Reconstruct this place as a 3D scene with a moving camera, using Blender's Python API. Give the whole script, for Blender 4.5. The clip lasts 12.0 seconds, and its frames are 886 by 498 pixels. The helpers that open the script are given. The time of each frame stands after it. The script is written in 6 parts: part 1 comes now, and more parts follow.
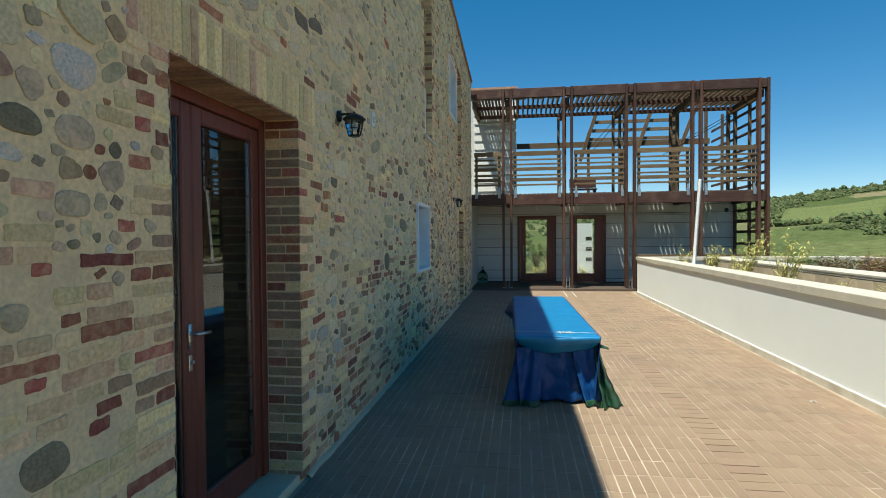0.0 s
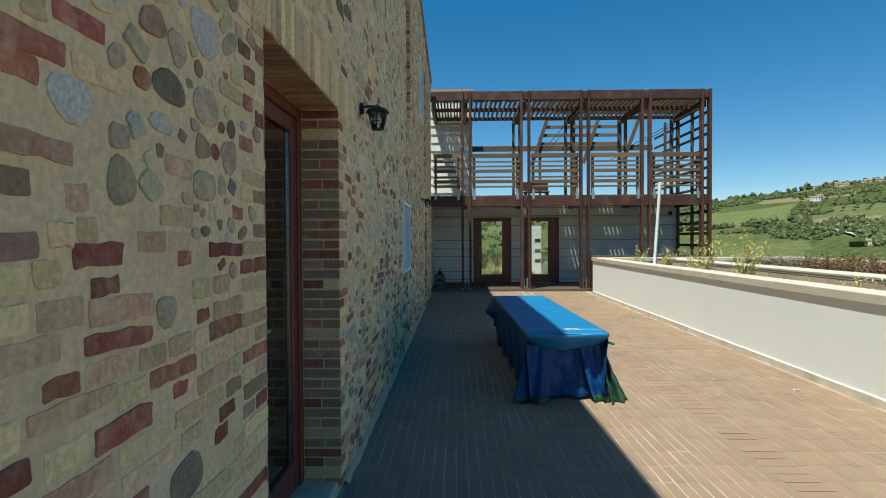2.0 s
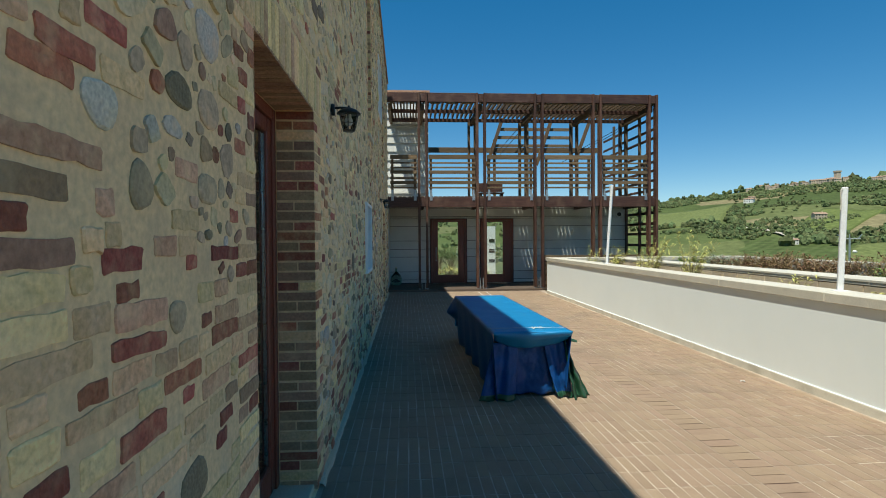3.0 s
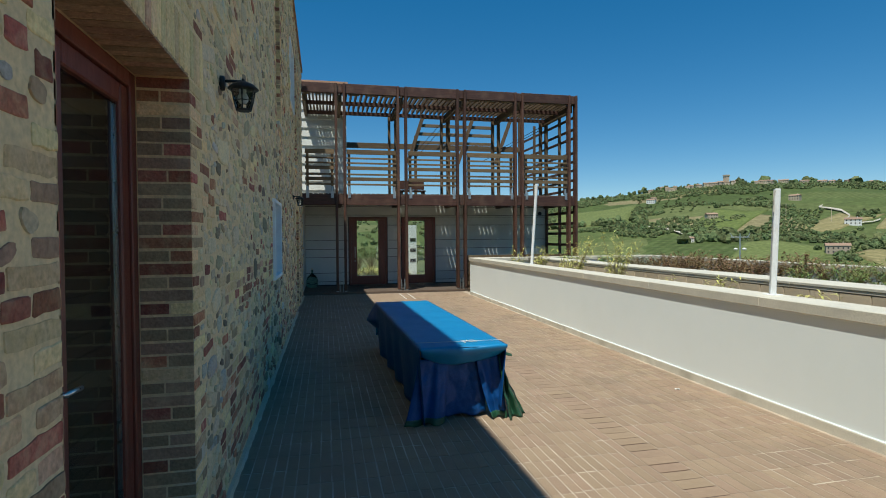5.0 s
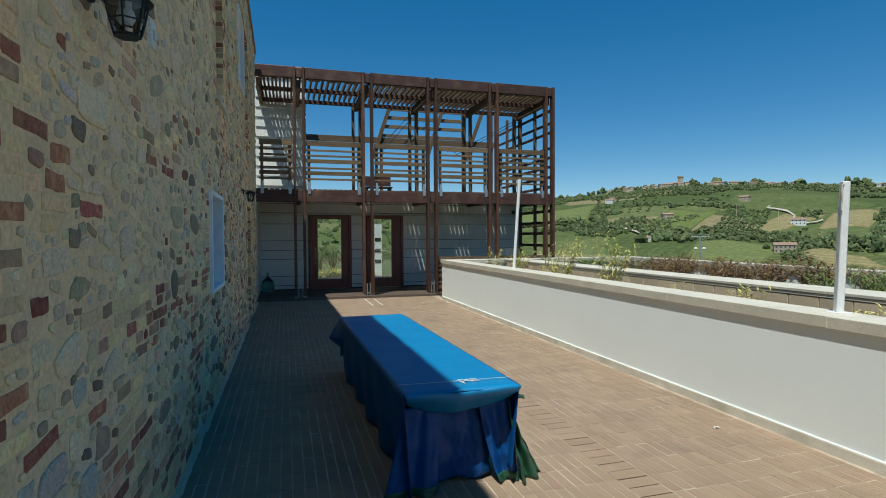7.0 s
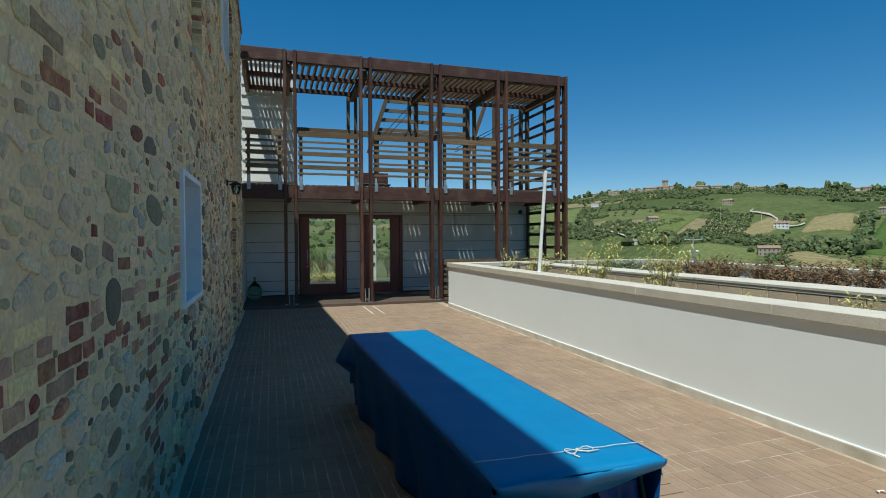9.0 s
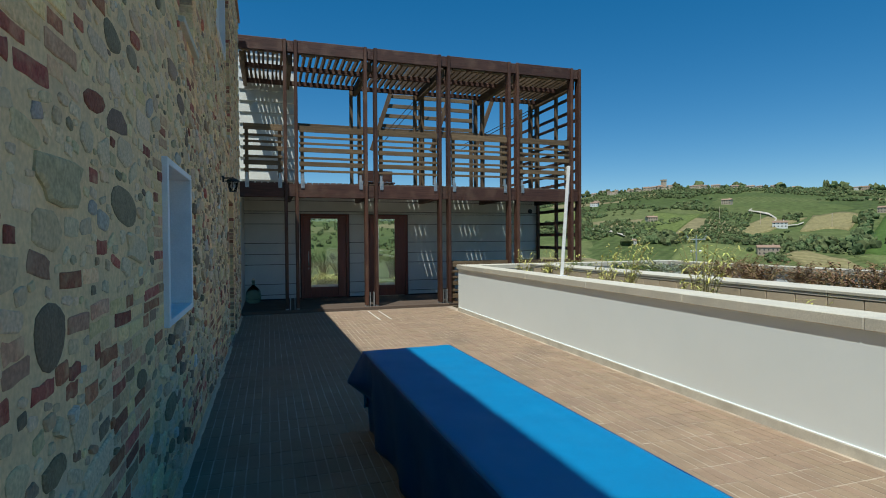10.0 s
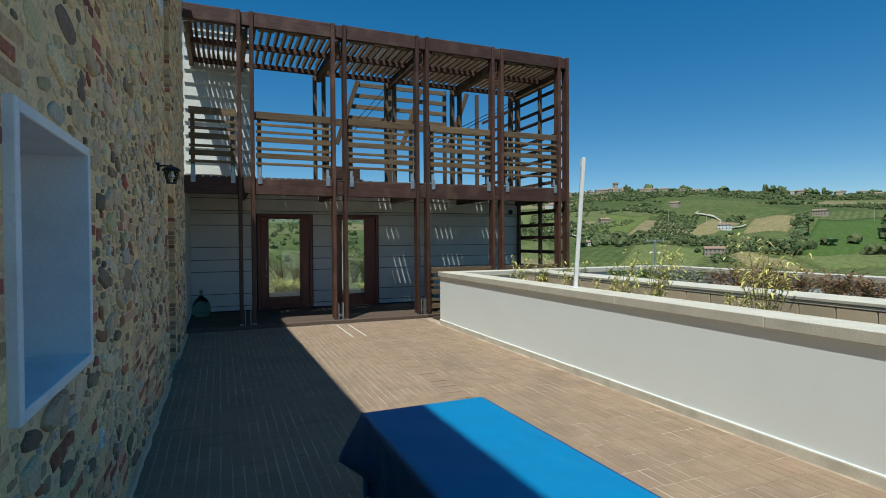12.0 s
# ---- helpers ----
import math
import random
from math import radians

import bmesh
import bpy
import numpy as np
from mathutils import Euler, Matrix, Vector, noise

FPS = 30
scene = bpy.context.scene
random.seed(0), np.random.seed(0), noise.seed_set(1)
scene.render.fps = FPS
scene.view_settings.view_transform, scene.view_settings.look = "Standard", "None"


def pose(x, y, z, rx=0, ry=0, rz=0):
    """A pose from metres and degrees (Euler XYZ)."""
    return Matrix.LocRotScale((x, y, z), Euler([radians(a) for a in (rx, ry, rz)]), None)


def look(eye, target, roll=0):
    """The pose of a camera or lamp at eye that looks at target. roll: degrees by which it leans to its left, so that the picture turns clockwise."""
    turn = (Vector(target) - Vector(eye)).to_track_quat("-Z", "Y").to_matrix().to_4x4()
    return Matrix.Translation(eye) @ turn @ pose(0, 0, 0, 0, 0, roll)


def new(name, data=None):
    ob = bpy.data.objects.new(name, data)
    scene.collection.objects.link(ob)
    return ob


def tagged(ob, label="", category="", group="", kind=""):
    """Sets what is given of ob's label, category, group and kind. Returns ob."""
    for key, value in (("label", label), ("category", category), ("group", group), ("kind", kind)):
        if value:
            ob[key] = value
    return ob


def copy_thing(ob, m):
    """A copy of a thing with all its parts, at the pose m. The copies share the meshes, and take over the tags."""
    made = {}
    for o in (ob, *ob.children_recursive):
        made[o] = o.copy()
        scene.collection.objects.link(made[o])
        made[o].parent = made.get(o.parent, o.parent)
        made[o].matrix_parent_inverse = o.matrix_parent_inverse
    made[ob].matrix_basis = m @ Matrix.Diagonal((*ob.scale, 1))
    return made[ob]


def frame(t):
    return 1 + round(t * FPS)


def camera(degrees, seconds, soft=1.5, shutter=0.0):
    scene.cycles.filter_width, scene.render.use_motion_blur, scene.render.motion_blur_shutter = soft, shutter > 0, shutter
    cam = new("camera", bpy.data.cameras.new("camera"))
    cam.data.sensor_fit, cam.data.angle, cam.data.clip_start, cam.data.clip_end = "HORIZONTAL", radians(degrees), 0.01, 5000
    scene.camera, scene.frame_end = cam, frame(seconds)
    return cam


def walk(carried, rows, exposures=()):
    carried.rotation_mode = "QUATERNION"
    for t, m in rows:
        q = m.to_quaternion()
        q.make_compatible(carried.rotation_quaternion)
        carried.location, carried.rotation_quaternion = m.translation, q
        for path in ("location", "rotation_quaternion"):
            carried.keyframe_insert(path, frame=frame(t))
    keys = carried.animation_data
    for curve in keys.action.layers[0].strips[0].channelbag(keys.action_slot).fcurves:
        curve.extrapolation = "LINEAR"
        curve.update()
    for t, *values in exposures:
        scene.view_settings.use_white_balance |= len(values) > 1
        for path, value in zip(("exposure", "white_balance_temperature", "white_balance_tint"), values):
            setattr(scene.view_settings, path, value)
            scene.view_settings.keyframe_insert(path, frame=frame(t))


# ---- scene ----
cam = camera(78.8, 12.0, soft=1.0)
PATH = [
    (0, (0.024, 0.026, 1.725), (-0.257, 2.006, 1.682), -0.4),
    (0.5, (-0.148, 0.001, 1.724), (-0.352, 1.991, 1.693), -0.4),
    (1, (-0.339, -0.04, 1.71), (-0.46, 1.956, 1.681), -0.4),
    (1.5, (-0.53, 0.026, 1.665), (-0.612, 2.024, 1.632), -0.4),
    (2, (-0.727, 0.032, 1.679), (-0.773, 2.031, 1.645), -0.3),
    (2.5, (-0.847, -0.006, 1.679), (-0.81, 1.993, 1.648), -0.3),
    (3, (-0.891, -0.02, 1.689), (-0.759, 1.975, 1.655), -0.4),
    (5, (-0.84, 0.674, 1.737), (-0.415, 2.627, 1.694), -0.4),
    (5.5, (-0.872, 0.976, 1.764), (-0.392, 2.917, 1.718), -0.3),
    (6, (-0.819, 1.309, 1.775), (-0.304, 3.241, 1.727), -0.4),
    (6.5, (-0.773, 1.626, 1.768), (-0.239, 3.553, 1.722), -0.4),
    (7, (-0.758, 2.009, 1.777), (-0.198, 3.928, 1.729), -0.3),
    (9, (-0.854, 3.498, 1.711), (-0.246, 5.403, 1.675), -0.3),
    (9.5, (-0.842, 3.894, 1.731), (-0.233, 5.799, 1.692), -0.5),
    (10, (-0.882, 4.277, 1.732), (-0.269, 6.18, 1.696), -0.4),
    (10.5, (-0.883, 4.693, 1.73), (-0.233, 6.585, 1.694), -0.4),
    (11, (-0.849, 5.103, 1.752), (-0.156, 6.978, 1.715), -0.5),
    (11.5, (-0.885, 5.515, 1.777), (-0.145, 7.373, 1.741), -0.4),
    (12, (-0.877, 5.88, 1.785), (-0.114, 7.728, 1.753), -0.4),
]
EXPOSURES = [(0, 0.50, 6950, 3), (2.5, 0.36, 6900, 3), (5, 0.16, 6650, 3), (7, 0.05, 6450, 3), (12, 0.05, 6400, 3)]
walk(cam, [(t, look(eye, target, roll)) for t, eye, target, roll in PATH], EXPOSURES)

# ---- sky and sun ----
SUN_FROM = Vector((-0.266, -0.36, 1.0)).normalized()
world = bpy.data.worlds.new("sky")
scene.world = world
world.use_nodes = True
wn, wl = world.node_tree.nodes, world.node_tree.links
sky = wn.new("ShaderNodeTexSky")
sky.sky_type = "NISHITA"
sky.sun_disc = False
sky.sun_elevation = math.asin(SUN_FROM.z)
sky.sun_rotation = math.atan2(SUN_FROM.x, SUN_FROM.y)
sky.altitude = 3000
sky.air_density = 1.0
sky.dust_density = 0.0
sky.ozone_density = 1.0
clear = wn.new("ShaderNodeHueSaturation")
clear.inputs["Saturation"].default_value = 1.64
clear.inputs["Hue"].default_value = 0.498
even = wn.new("ShaderNodeGamma")
even.inputs["Gamma"].default_value = 0.77
wl.new(sky.outputs["Color"], even.inputs["Color"])
wl.new(even.outputs["Color"], clear.inputs["Color"])
wl.new(clear.outputs["Color"], wn["Background"].inputs["Color"])
wn["Background"].inputs["Strength"].default_value = 0.150
sun = new("sun", bpy.data.lights.new("sun", "SUN"))
sun.data.energy = 4.6
sun.data.angle = radians(0.5)
sun.data.color = (1.0, 0.975, 0.93)
sun.matrix_world = look(SUN_FROM * 60, (0, 0, 0))

# ---- materials ----
def material(name):
    m = bpy.data.materials.new(name)
    m.use_nodes = True
    return m, m.node_tree.nodes, m.node_tree.links, m.node_tree.nodes["Principled BSDF"]


def surface(name, colour, colour2=None, rough=0.7, scale=6.0, fine=60.0, bump=0.2, metal=0.0, spread=0.0, hue=0.0,
            stretch=(1, 1, 1), island=False, dirt=None, dirt_scale=1.2, dirt_amount=0.5, spec=0.4, bump_size=0.01, speck=0.165):
    """A painted, stony or wooden surface: two colours mixed by coarse noise, fine grain, stains and relief.
    spread and hue: how far single pieces differ, by object or by island."""
    m, n, l, p = material(name)
    colour2 = colour2 or tuple(c * 0.75 for c in colour)
    geo = n.new("ShaderNodeTexCoord")
    mapping = n.new("ShaderNodeMapping")
    mapping.inputs["Scale"].default_value = stretch
    l.new(geo.outputs["Object"], mapping.inputs["Vector"])
    big = n.new("ShaderNodeTexNoise")
    big.inputs["Scale"].default_value = scale
    big.inputs["Detail"].default_value = 6
    big.inputs["Roughness"].default_value = 0.62
    small = n.new("ShaderNodeTexNoise")
    small.inputs["Scale"].default_value = fine
    small.inputs["Detail"].default_value = 4
    l.new(mapping.outputs["Vector"], big.inputs["Vector"])
    l.new(mapping.outputs["Vector"], small.inputs["Vector"])
    ramp = n.new("ShaderNodeMapRange")
    ramp.inputs["From Min"].default_value, ramp.inputs["From Max"].default_value = 0.33, 0.67
    l.new(big.outputs["Fac"], ramp.inputs["Value"])
    mix = n.new("ShaderNodeMix")
    mix.data_type = "RGBA"
    l.new(ramp.outputs["Result"], mix.inputs["Factor"])
    mix.inputs["A"].default_value = (*colour, 1)
    mix.inputs["B"].default_value = (*colour2, 1)
    out = mix.outputs["Result"]
    grain = n.new("ShaderNodeMapRange")
    grain.inputs["From Min"].default_value, grain.inputs["From Max"].default_value = 0.25, 0.75
    grain.inputs["To Min"].default_value, grain.inputs["To Max"].default_value = 1 - speck * 1.1, 1 + speck * 0.9
    l.new(small.outputs["Fac"], grain.inputs["Value"])
    scale_node = n.new("ShaderNodeVectorMath")
    scale_node.operation = "SCALE"
    l.new(out, scale_node.inputs[0])
    l.new(grain.outputs["Result"], scale_node.inputs["Scale"])
    out = scale_node.outputs["Vector"]
    if dirt:
        stain = n.new("ShaderNodeTexNoise")
        stain.inputs["Scale"].default_value = dirt_scale
        stain.inputs["Detail"].default_value = 8
        l.new(geo.outputs["Object"], stain.inputs["Vector"])
        amount = n.new("ShaderNodeMapRange")
        amount.inputs["From Min"].default_value, amount.inputs["From Max"].default_value = 0.5, 0.75
        amount.inputs["To Max"].default_value = dirt_amount
        l.new(stain.outputs["Fac"], amount.inputs["Value"])
        mix2 = n.new("ShaderNodeMix")
        mix2.data_type = "RGBA"
        l.new(amount.outputs["Result"], mix2.inputs["Factor"])
        l.new(out, mix2.inputs["A"])
        mix2.inputs["B"].default_value = (*dirt, 1)
        out = mix2.outputs["Result"]
    if spread or hue:
        if island:
            rnd = n.new("ShaderNodeNewGeometry").outputs["Random Per Island"]
        else:
            rnd = n.new("ShaderNodeObjectInfo").outputs["Random"]
        hsv = n.new("ShaderNodeHueSaturation")
        value = n.new("ShaderNodeMapRange")
        value.inputs["To Min"].default_value, value.inputs["To Max"].default_value = 1 - spread, 1 + spread
        l.new(rnd, value.inputs["Value"])
        l.new(value.outputs["Result"], hsv.inputs["Value"])
        twist = n.new("ShaderNodeMath")
        twist.operation = "MULTIPLY"
        twist.inputs[1].default_value = 7.13
        l.new(rnd, twist.inputs[0])
        part_of = n.new("ShaderNodeMath")
        part_of.operation = "FRACT"
        l.new(twist.outputs[0], part_of.inputs[0])
        turn = n.new("ShaderNodeMapRange")
        turn.inputs["To Min"].default_value, turn.inputs["To Max"].default_value = 0.5 - hue, 0.5 + hue
        l.new(part_of.outputs[0], turn.inputs["Value"])
        l.new(turn.outputs["Result"], hsv.inputs["Hue"])
        l.new(out, hsv.inputs["Color"])
        out = hsv.outputs["Color"]
    l.new(out, p.inputs["Base Color"])
    p.inputs["Metallic"].default_value = metal
    p.inputs["Specular IOR Level"].default_value = spec
    rr = n.new("ShaderNodeMapRange")
    rr.inputs["To Min"].default_value, rr.inputs["To Max"].default_value = max(rough - 0.12, 0.03), min(rough + 0.12, 1)
    l.new(big.outputs["Fac"], rr.inputs["Value"])
    l.new(rr.outputs["Result"], p.inputs["Roughness"])
    if bump:
        add = n.new("ShaderNodeMath")
        add.operation = "ADD"
        l.new(big.outputs["Fac"], add.inputs[0])
        l.new(small.outputs["Fac"], add.inputs[1])
        b = n.new("ShaderNodeBump")
        b.inputs["Strength"].default_value = bump
        b.inputs["Distance"].default_value = bump_size
        l.new(add.outputs[0], b.inputs["Height"])
        l.new(b.outputs["Normal"], p.inputs["Normal"])
    return m


def glass(name, tint=(1, 1, 1), rough=0.0, ior=1.5):
    m, n, l, p = material(name)
    p.inputs["Base Color"].default_value = (*tint, 1)
    p.inputs["Transmission Weight"].default_value = 1.0
    p.inputs["Roughness"].default_value = rough
    p.inputs["IOR"].default_value = ior
    return m


def coated_glass(name):
    """Sun-control glazing: a dark pane with a strong clear reflection."""
    m, n, l, p = material(name)
    p.inputs["Base Color"].default_value = (0.45, 0.47, 0.47, 1)
    p.inputs["Transmission Weight"].default_value = 1.0
    p.inputs["Roughness"].default_value = 0.0
    p.inputs["IOR"].default_value = 1.5
    return m


M = {}
SMEAR = (0.84, 0.61, 0.34)
# Stains mottle the mortar, darkened further to suggest shaded crevices between stones.
M["mortar"] = surface("lime_mortar", (0.88, 0.64, 0.35), (0.80, 0.58, 0.33), 0.92, 4.5, 45, 0.35, dirt=(0.60, 0.45, 0.28), dirt_scale=5.0, dirt_amount=0.6, bump_size=0.02, speck=0.16)


def spray_stain(m, low, colour):
    """Pale blue patches of vine spray, on the part of the wall below a height."""
    n, l = m.node_tree.nodes, m.node_tree.links
    p = n["Principled BSDF"]
    old = p.inputs["Base Color"].links[0].from_socket
    co = n["Texture Coordinate"].outputs["Object"]
    sep = n.new("ShaderNodeSeparateXYZ")
    l.new(co, sep.inputs[0])
    height = n.new("ShaderNodeMapRange")
    height.inputs["From Min"].default_value, height.inputs["From Max"].default_value = low + 0.35, low - 0.35
    l.new(sep.outputs["Z"], height.inputs["Value"])
    patch = n.new("ShaderNodeTexNoise")
    patch.inputs["Scale"].default_value = 2.6
    patch.inputs["Detail"].default_value = 7
    l.new(co, patch.inputs["Vector"])
    fade = n.new("ShaderNodeMapRange")
    fade.inputs["From Min"].default_value, fade.inputs["From Max"].default_value = 0.48, 0.66
    fade.inputs["To Max"].default_value = 0.5
    l.new(patch.outputs["Fac"], fade.inputs["Value"])
    both = n.new("ShaderNodeMath")
    both.operation = "MULTIPLY"
    l.new(height.outputs["Result"], both.inputs[0])
    l.new(fade.outputs["Result"], both.inputs[1])
    mix = n.new("ShaderNodeMix")
    mix.data_type = "RGBA"
    l.new(both.outputs[0], mix.inputs["Factor"])
    l.new(old, mix.inputs["A"])
    mix.inputs["B"].default_value = (*colour, 1)
    l.new(mix.outputs["Result"], p.inputs["Base Color"])


spray_stain(M["mortar"], 1.0, (0.58, 0.58, 0.54))
M["cobble"] = surface("grey_river_stone", (0.47, 0.36, 0.215), (0.60, 0.465, 0.29), 0.85, 13, 60, 0.6, spread=0.28, hue=0.02, island=True, dirt=SMEAR, dirt_scale=11, dirt_amount=0.7, speck=0.25)
M["sandstone"] = surface("yellow_sandstone", (0.68, 0.51, 0.28), (0.76, 0.60, 0.37), 0.9, 12, 60, 0.6, spread=0.22, hue=0.02, island=True, dirt=SMEAR, dirt_scale=9, dirt_amount=0.8, speck=0.25)
M["redbrick"] = surface("old_red_brick", (0.36, 0.105, 0.06), (0.46, 0.18, 0.105), 0.9, 18, 70, 0.7, spread=0.38, hue=0.015, island=True, dirt=SMEAR, dirt_scale=14, dirt_amount=0.35, speck=0.28)
M["palebrick"] = surface("pale_yellow_brick", (0.82, 0.565, 0.26), (0.84, 0.61, 0.34), 0.9, 15, 60, 0.6, spread=0.2, hue=0.014, island=True, dirt=SMEAR, dirt_scale=9, dirt_amount=0.7, speck=0.22)
M["pinkbrick"] = surface("pink_brick", (0.62, 0.33, 0.185), (0.70, 0.44, 0.27), 0.9, 15, 60, 0.6, spread=0.22, hue=0.012, island=True, dirt=SMEAR, dirt_scale=10, dirt_amount=0.7, speck=0.22)
# Darker copy of the tarpaulin colour, for the sides that hang in shade.
M["skirt"] = surface("blue_tarpaulin_shaded", (0.004, 0.068, 0.24), (0.004, 0.054, 0.20), 0.45, 4, 90, 0.22, spec=0.3)
M["jambbrick"] = surface("brown_jamb_brick", (0.44, 0.27, 0.16), (0.35, 0.22, 0.13), 0.9, 14, 60, 0.6, spread=0.24, hue=0.015, island=True, dirt=(0.60, 0.43, 0.26), dirt_scale=9, dirt_amount=0.5, speck=0.25)
M["paver"] = surface("clay_paver", (0.270, 0.188, 0.125), (0.322, 0.232, 0.158), 0.85, 5, 120, 0.3, spread=0.06, hue=0.006, dirt=(0.195, 0.147, 0.106), dirt_scale=1.1, dirt_amount=0.8)
M["paver_far"] = surface("clay_paver_joined", (0.270, 0.188, 0.125), (0.322, 0.232, 0.158), 0.85, 5, 120, 0.3, spread=0.06, hue=0.006, island=True, dirt=(0.195, 0.147, 0.106), dirt_scale=1.1, dirt_amount=0.8)
M["joint"] = surface("sandy_paving_joint", (0.60, 0.51, 0.40), (0.27, 0.205, 0.15), 0.95, 1.7, 150, 0.3, dirt=(0.25, 0.19, 0.14), dirt_scale=0.8, dirt_amount=0.9)
M["plaster"] = surface("white_plaster", (0.83, 0.875, 0.86), (0.80, 0.85, 0.835), 0.85, 1.2, 150, 0.03, dirt=(0.76, 0.78, 0.76), dirt_scale=0.9, dirt_amount=0.3, speck=0.025)
M["skirting"] = surface("grey_stone_skirting", (0.70, 0.66, 0.56), (0.60, 0.56, 0.47), 0.85, 4, 90, 0.15, dirt=(0.36, 0.32, 0.25), dirt_scale=3, dirt_amount=0.6, speck=0.08)
M["coping"] = surface("travertine_coping", (0.62, 0.58, 0.48), (0.54, 0.51, 0.42), 0.8, 3, 90, 0.15, dirt=(0.42, 0.40, 0.35), dirt_scale=2.5, dirt_amount=0.6)
M["timber"] = surface("dark_stained_timber", (0.115, 0.050, 0.030), (0.050, 0.022, 0.015), 0.6, 5, 40, 0.5, stretch=(8, 8, 0.4), spread=0.25, dirt=(0.18, 0.11, 0.07), dirt_scale=2.5, dirt_amount=0.5, speck=0.35)
M["timber_x"] = surface("dark_stained_beam", (0.095, 0.040, 0.028), (0.042, 0.019, 0.014), 0.6, 5, 40, 0.5, stretch=(0.4, 8, 8), spread=0.2, dirt=(0.17, 0.105, 0.07), dirt_scale=2.5, dirt_amount=0.55)
M["weathered"] = surface("weathered_brown_timber", (0.200, 0.135, 0.072), (0.125, 0.082, 0.046), 0.75, 4, 60, 0.3, stretch=(0.5, 6, 6), spread=0.22)
M["weathered_y"] = surface("weathered_roof_slat", (0.17, 0.115, 0.065), (0.11, 0.072, 0.042), 0.75, 4, 60, 0.3, stretch=(6, 0.5, 6), spread=0.22)
M["weathered_z"] = surface("weathered_back_post", (0.165, 0.105, 0.056), (0.10, 0.062, 0.036), 0.75, 4, 60, 0.3, stretch=(6, 6, 0.5), spread=0.22)
M["deckwood"] = surface("brown_deck_board", (0.12, 0.085, 0.062), (0.085, 0.06, 0.045), 0.75, 4, 80, 0.3, stretch=(0.5, 6, 6), spread=0.15)
M["siding"] = surface("white_lap_siding", (0.63, 0.635, 0.59), (0.57, 0.58, 0.545), 0.55, 2, 60, 0.06, spread=0.03, dirt=(0.55, 0.56, 0.54), dirt_scale=1.5, dirt_amount=0.25, speck=0.05)
M["doorwood"] = surface("red_brown_door_wood", (0.20, 0.048, 0.029), (0.145, 0.036, 0.023), 0.42, 5, 70, 0.15, stretch=(6, 6, 0.4), spec=0.5)
M["reveal"] = surface("white_painted_reveal", (0.86, 0.86, 0.85), (0.80, 0.81, 0.81), 0.7, 2, 90, 0.12, dirt=(0.60, 0.61, 0.61), dirt_scale=4, dirt_amount=0.4, speck=0.06)
M["black"] = surface("black_cast_metal", (0.018, 0.018, 0.020), (0.028, 0.028, 0.03), 0.5, 20, 120, 0.1, metal=0.3)
M["zinc"] = surface("galvanised_steel", (0.55, 0.57, 0.58), (0.42, 0.44, 0.45), 0.45, 20, 120, 0.05, metal=0.8)
M["steel"] = surface("brushed_steel", (0.65, 0.65, 0.66), (0.5, 0.5, 0.52), 0.3, 20, 120, 0.05, metal=1.0)
M["pole"] = surface("white_painted_post", (0.80, 0.81, 0.80), (0.72, 0.73, 0.72), 0.5, 4, 80, 0.08, stretch=(4, 4, 0.6), dirt=(0.5, 0.48, 0.44), dirt_scale=6, dirt_amount=0.35)
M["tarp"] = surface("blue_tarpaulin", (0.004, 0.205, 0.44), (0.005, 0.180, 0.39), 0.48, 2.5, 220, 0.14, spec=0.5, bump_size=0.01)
M["tarp_green"] = surface("green_tarpaulin_underside", (0.02, 0.085, 0.045), (0.015, 0.065, 0.035), 0.45, 3, 200, 0.18, spec=0.5)
M["cord"] = surface("white_cord", (0.72, 0.70, 0.64), (0.6, 0.58, 0.52), 0.9, 30, 200, 0.2)
M["tile"] = surface("terracotta_roof_tile", (0.46, 0.26, 0.16), (0.36, 0.19, 0.12), 0.85, 8, 60, 0.3, spread=0.2, island=True)
M["interior"] = surface("plain_room_plaster", (0.45, 0.42, 0.38), (0.40, 0.37, 0.33), 0.9, 2, 60, 0.1)
M["clear"] = glass("clear_glass")
M["coated"] = coated_glass("sun_control_glass")
M["greenglass"] = glass("green_bottle_glass", (0.32, 0.50, 0.38), 0.02, 1.5)
M["bulb"] = surface("opal_lamp_bulb", (0.8, 0.8, 0.76), (0.75, 0.75, 0.7), 0.4, 4, 40, 0.02)
M["board"] = surface("white_plastic_cover", (0.75, 0.75, 0.72), (0.68, 0.68, 0.66), 0.5, 10, 60, 0.05)


# ---- mesh helpers ----
def box(bm, a, b, bevel=0.0):
    """A box from corner a to corner b."""
    lo = [min(u, v) for u, v in zip(a, b)]
    hi = [max(u, v) for u, v in zip(a, b)]
    made = bmesh.ops.create_cube(bm, size=1.0, matrix=Matrix.LocRotScale([(u + v) / 2 for u, v in zip(lo, hi)], None, [max(v - u, 1e-4) for u, v in zip(lo, hi)]))
    if bevel:
        edges = list({e for v in made["verts"] for e in v.link_edges})
        bmesh.ops.bevel(bm, geom=edges, offset=bevel, segments=1, affect="EDGES", profile=0.5)
    return bm


def boxes(*pairs, bevel=0.0):
    bm = bmesh.new()
    for a, b in pairs:
        box(bm, a, b, bevel)
    return bm


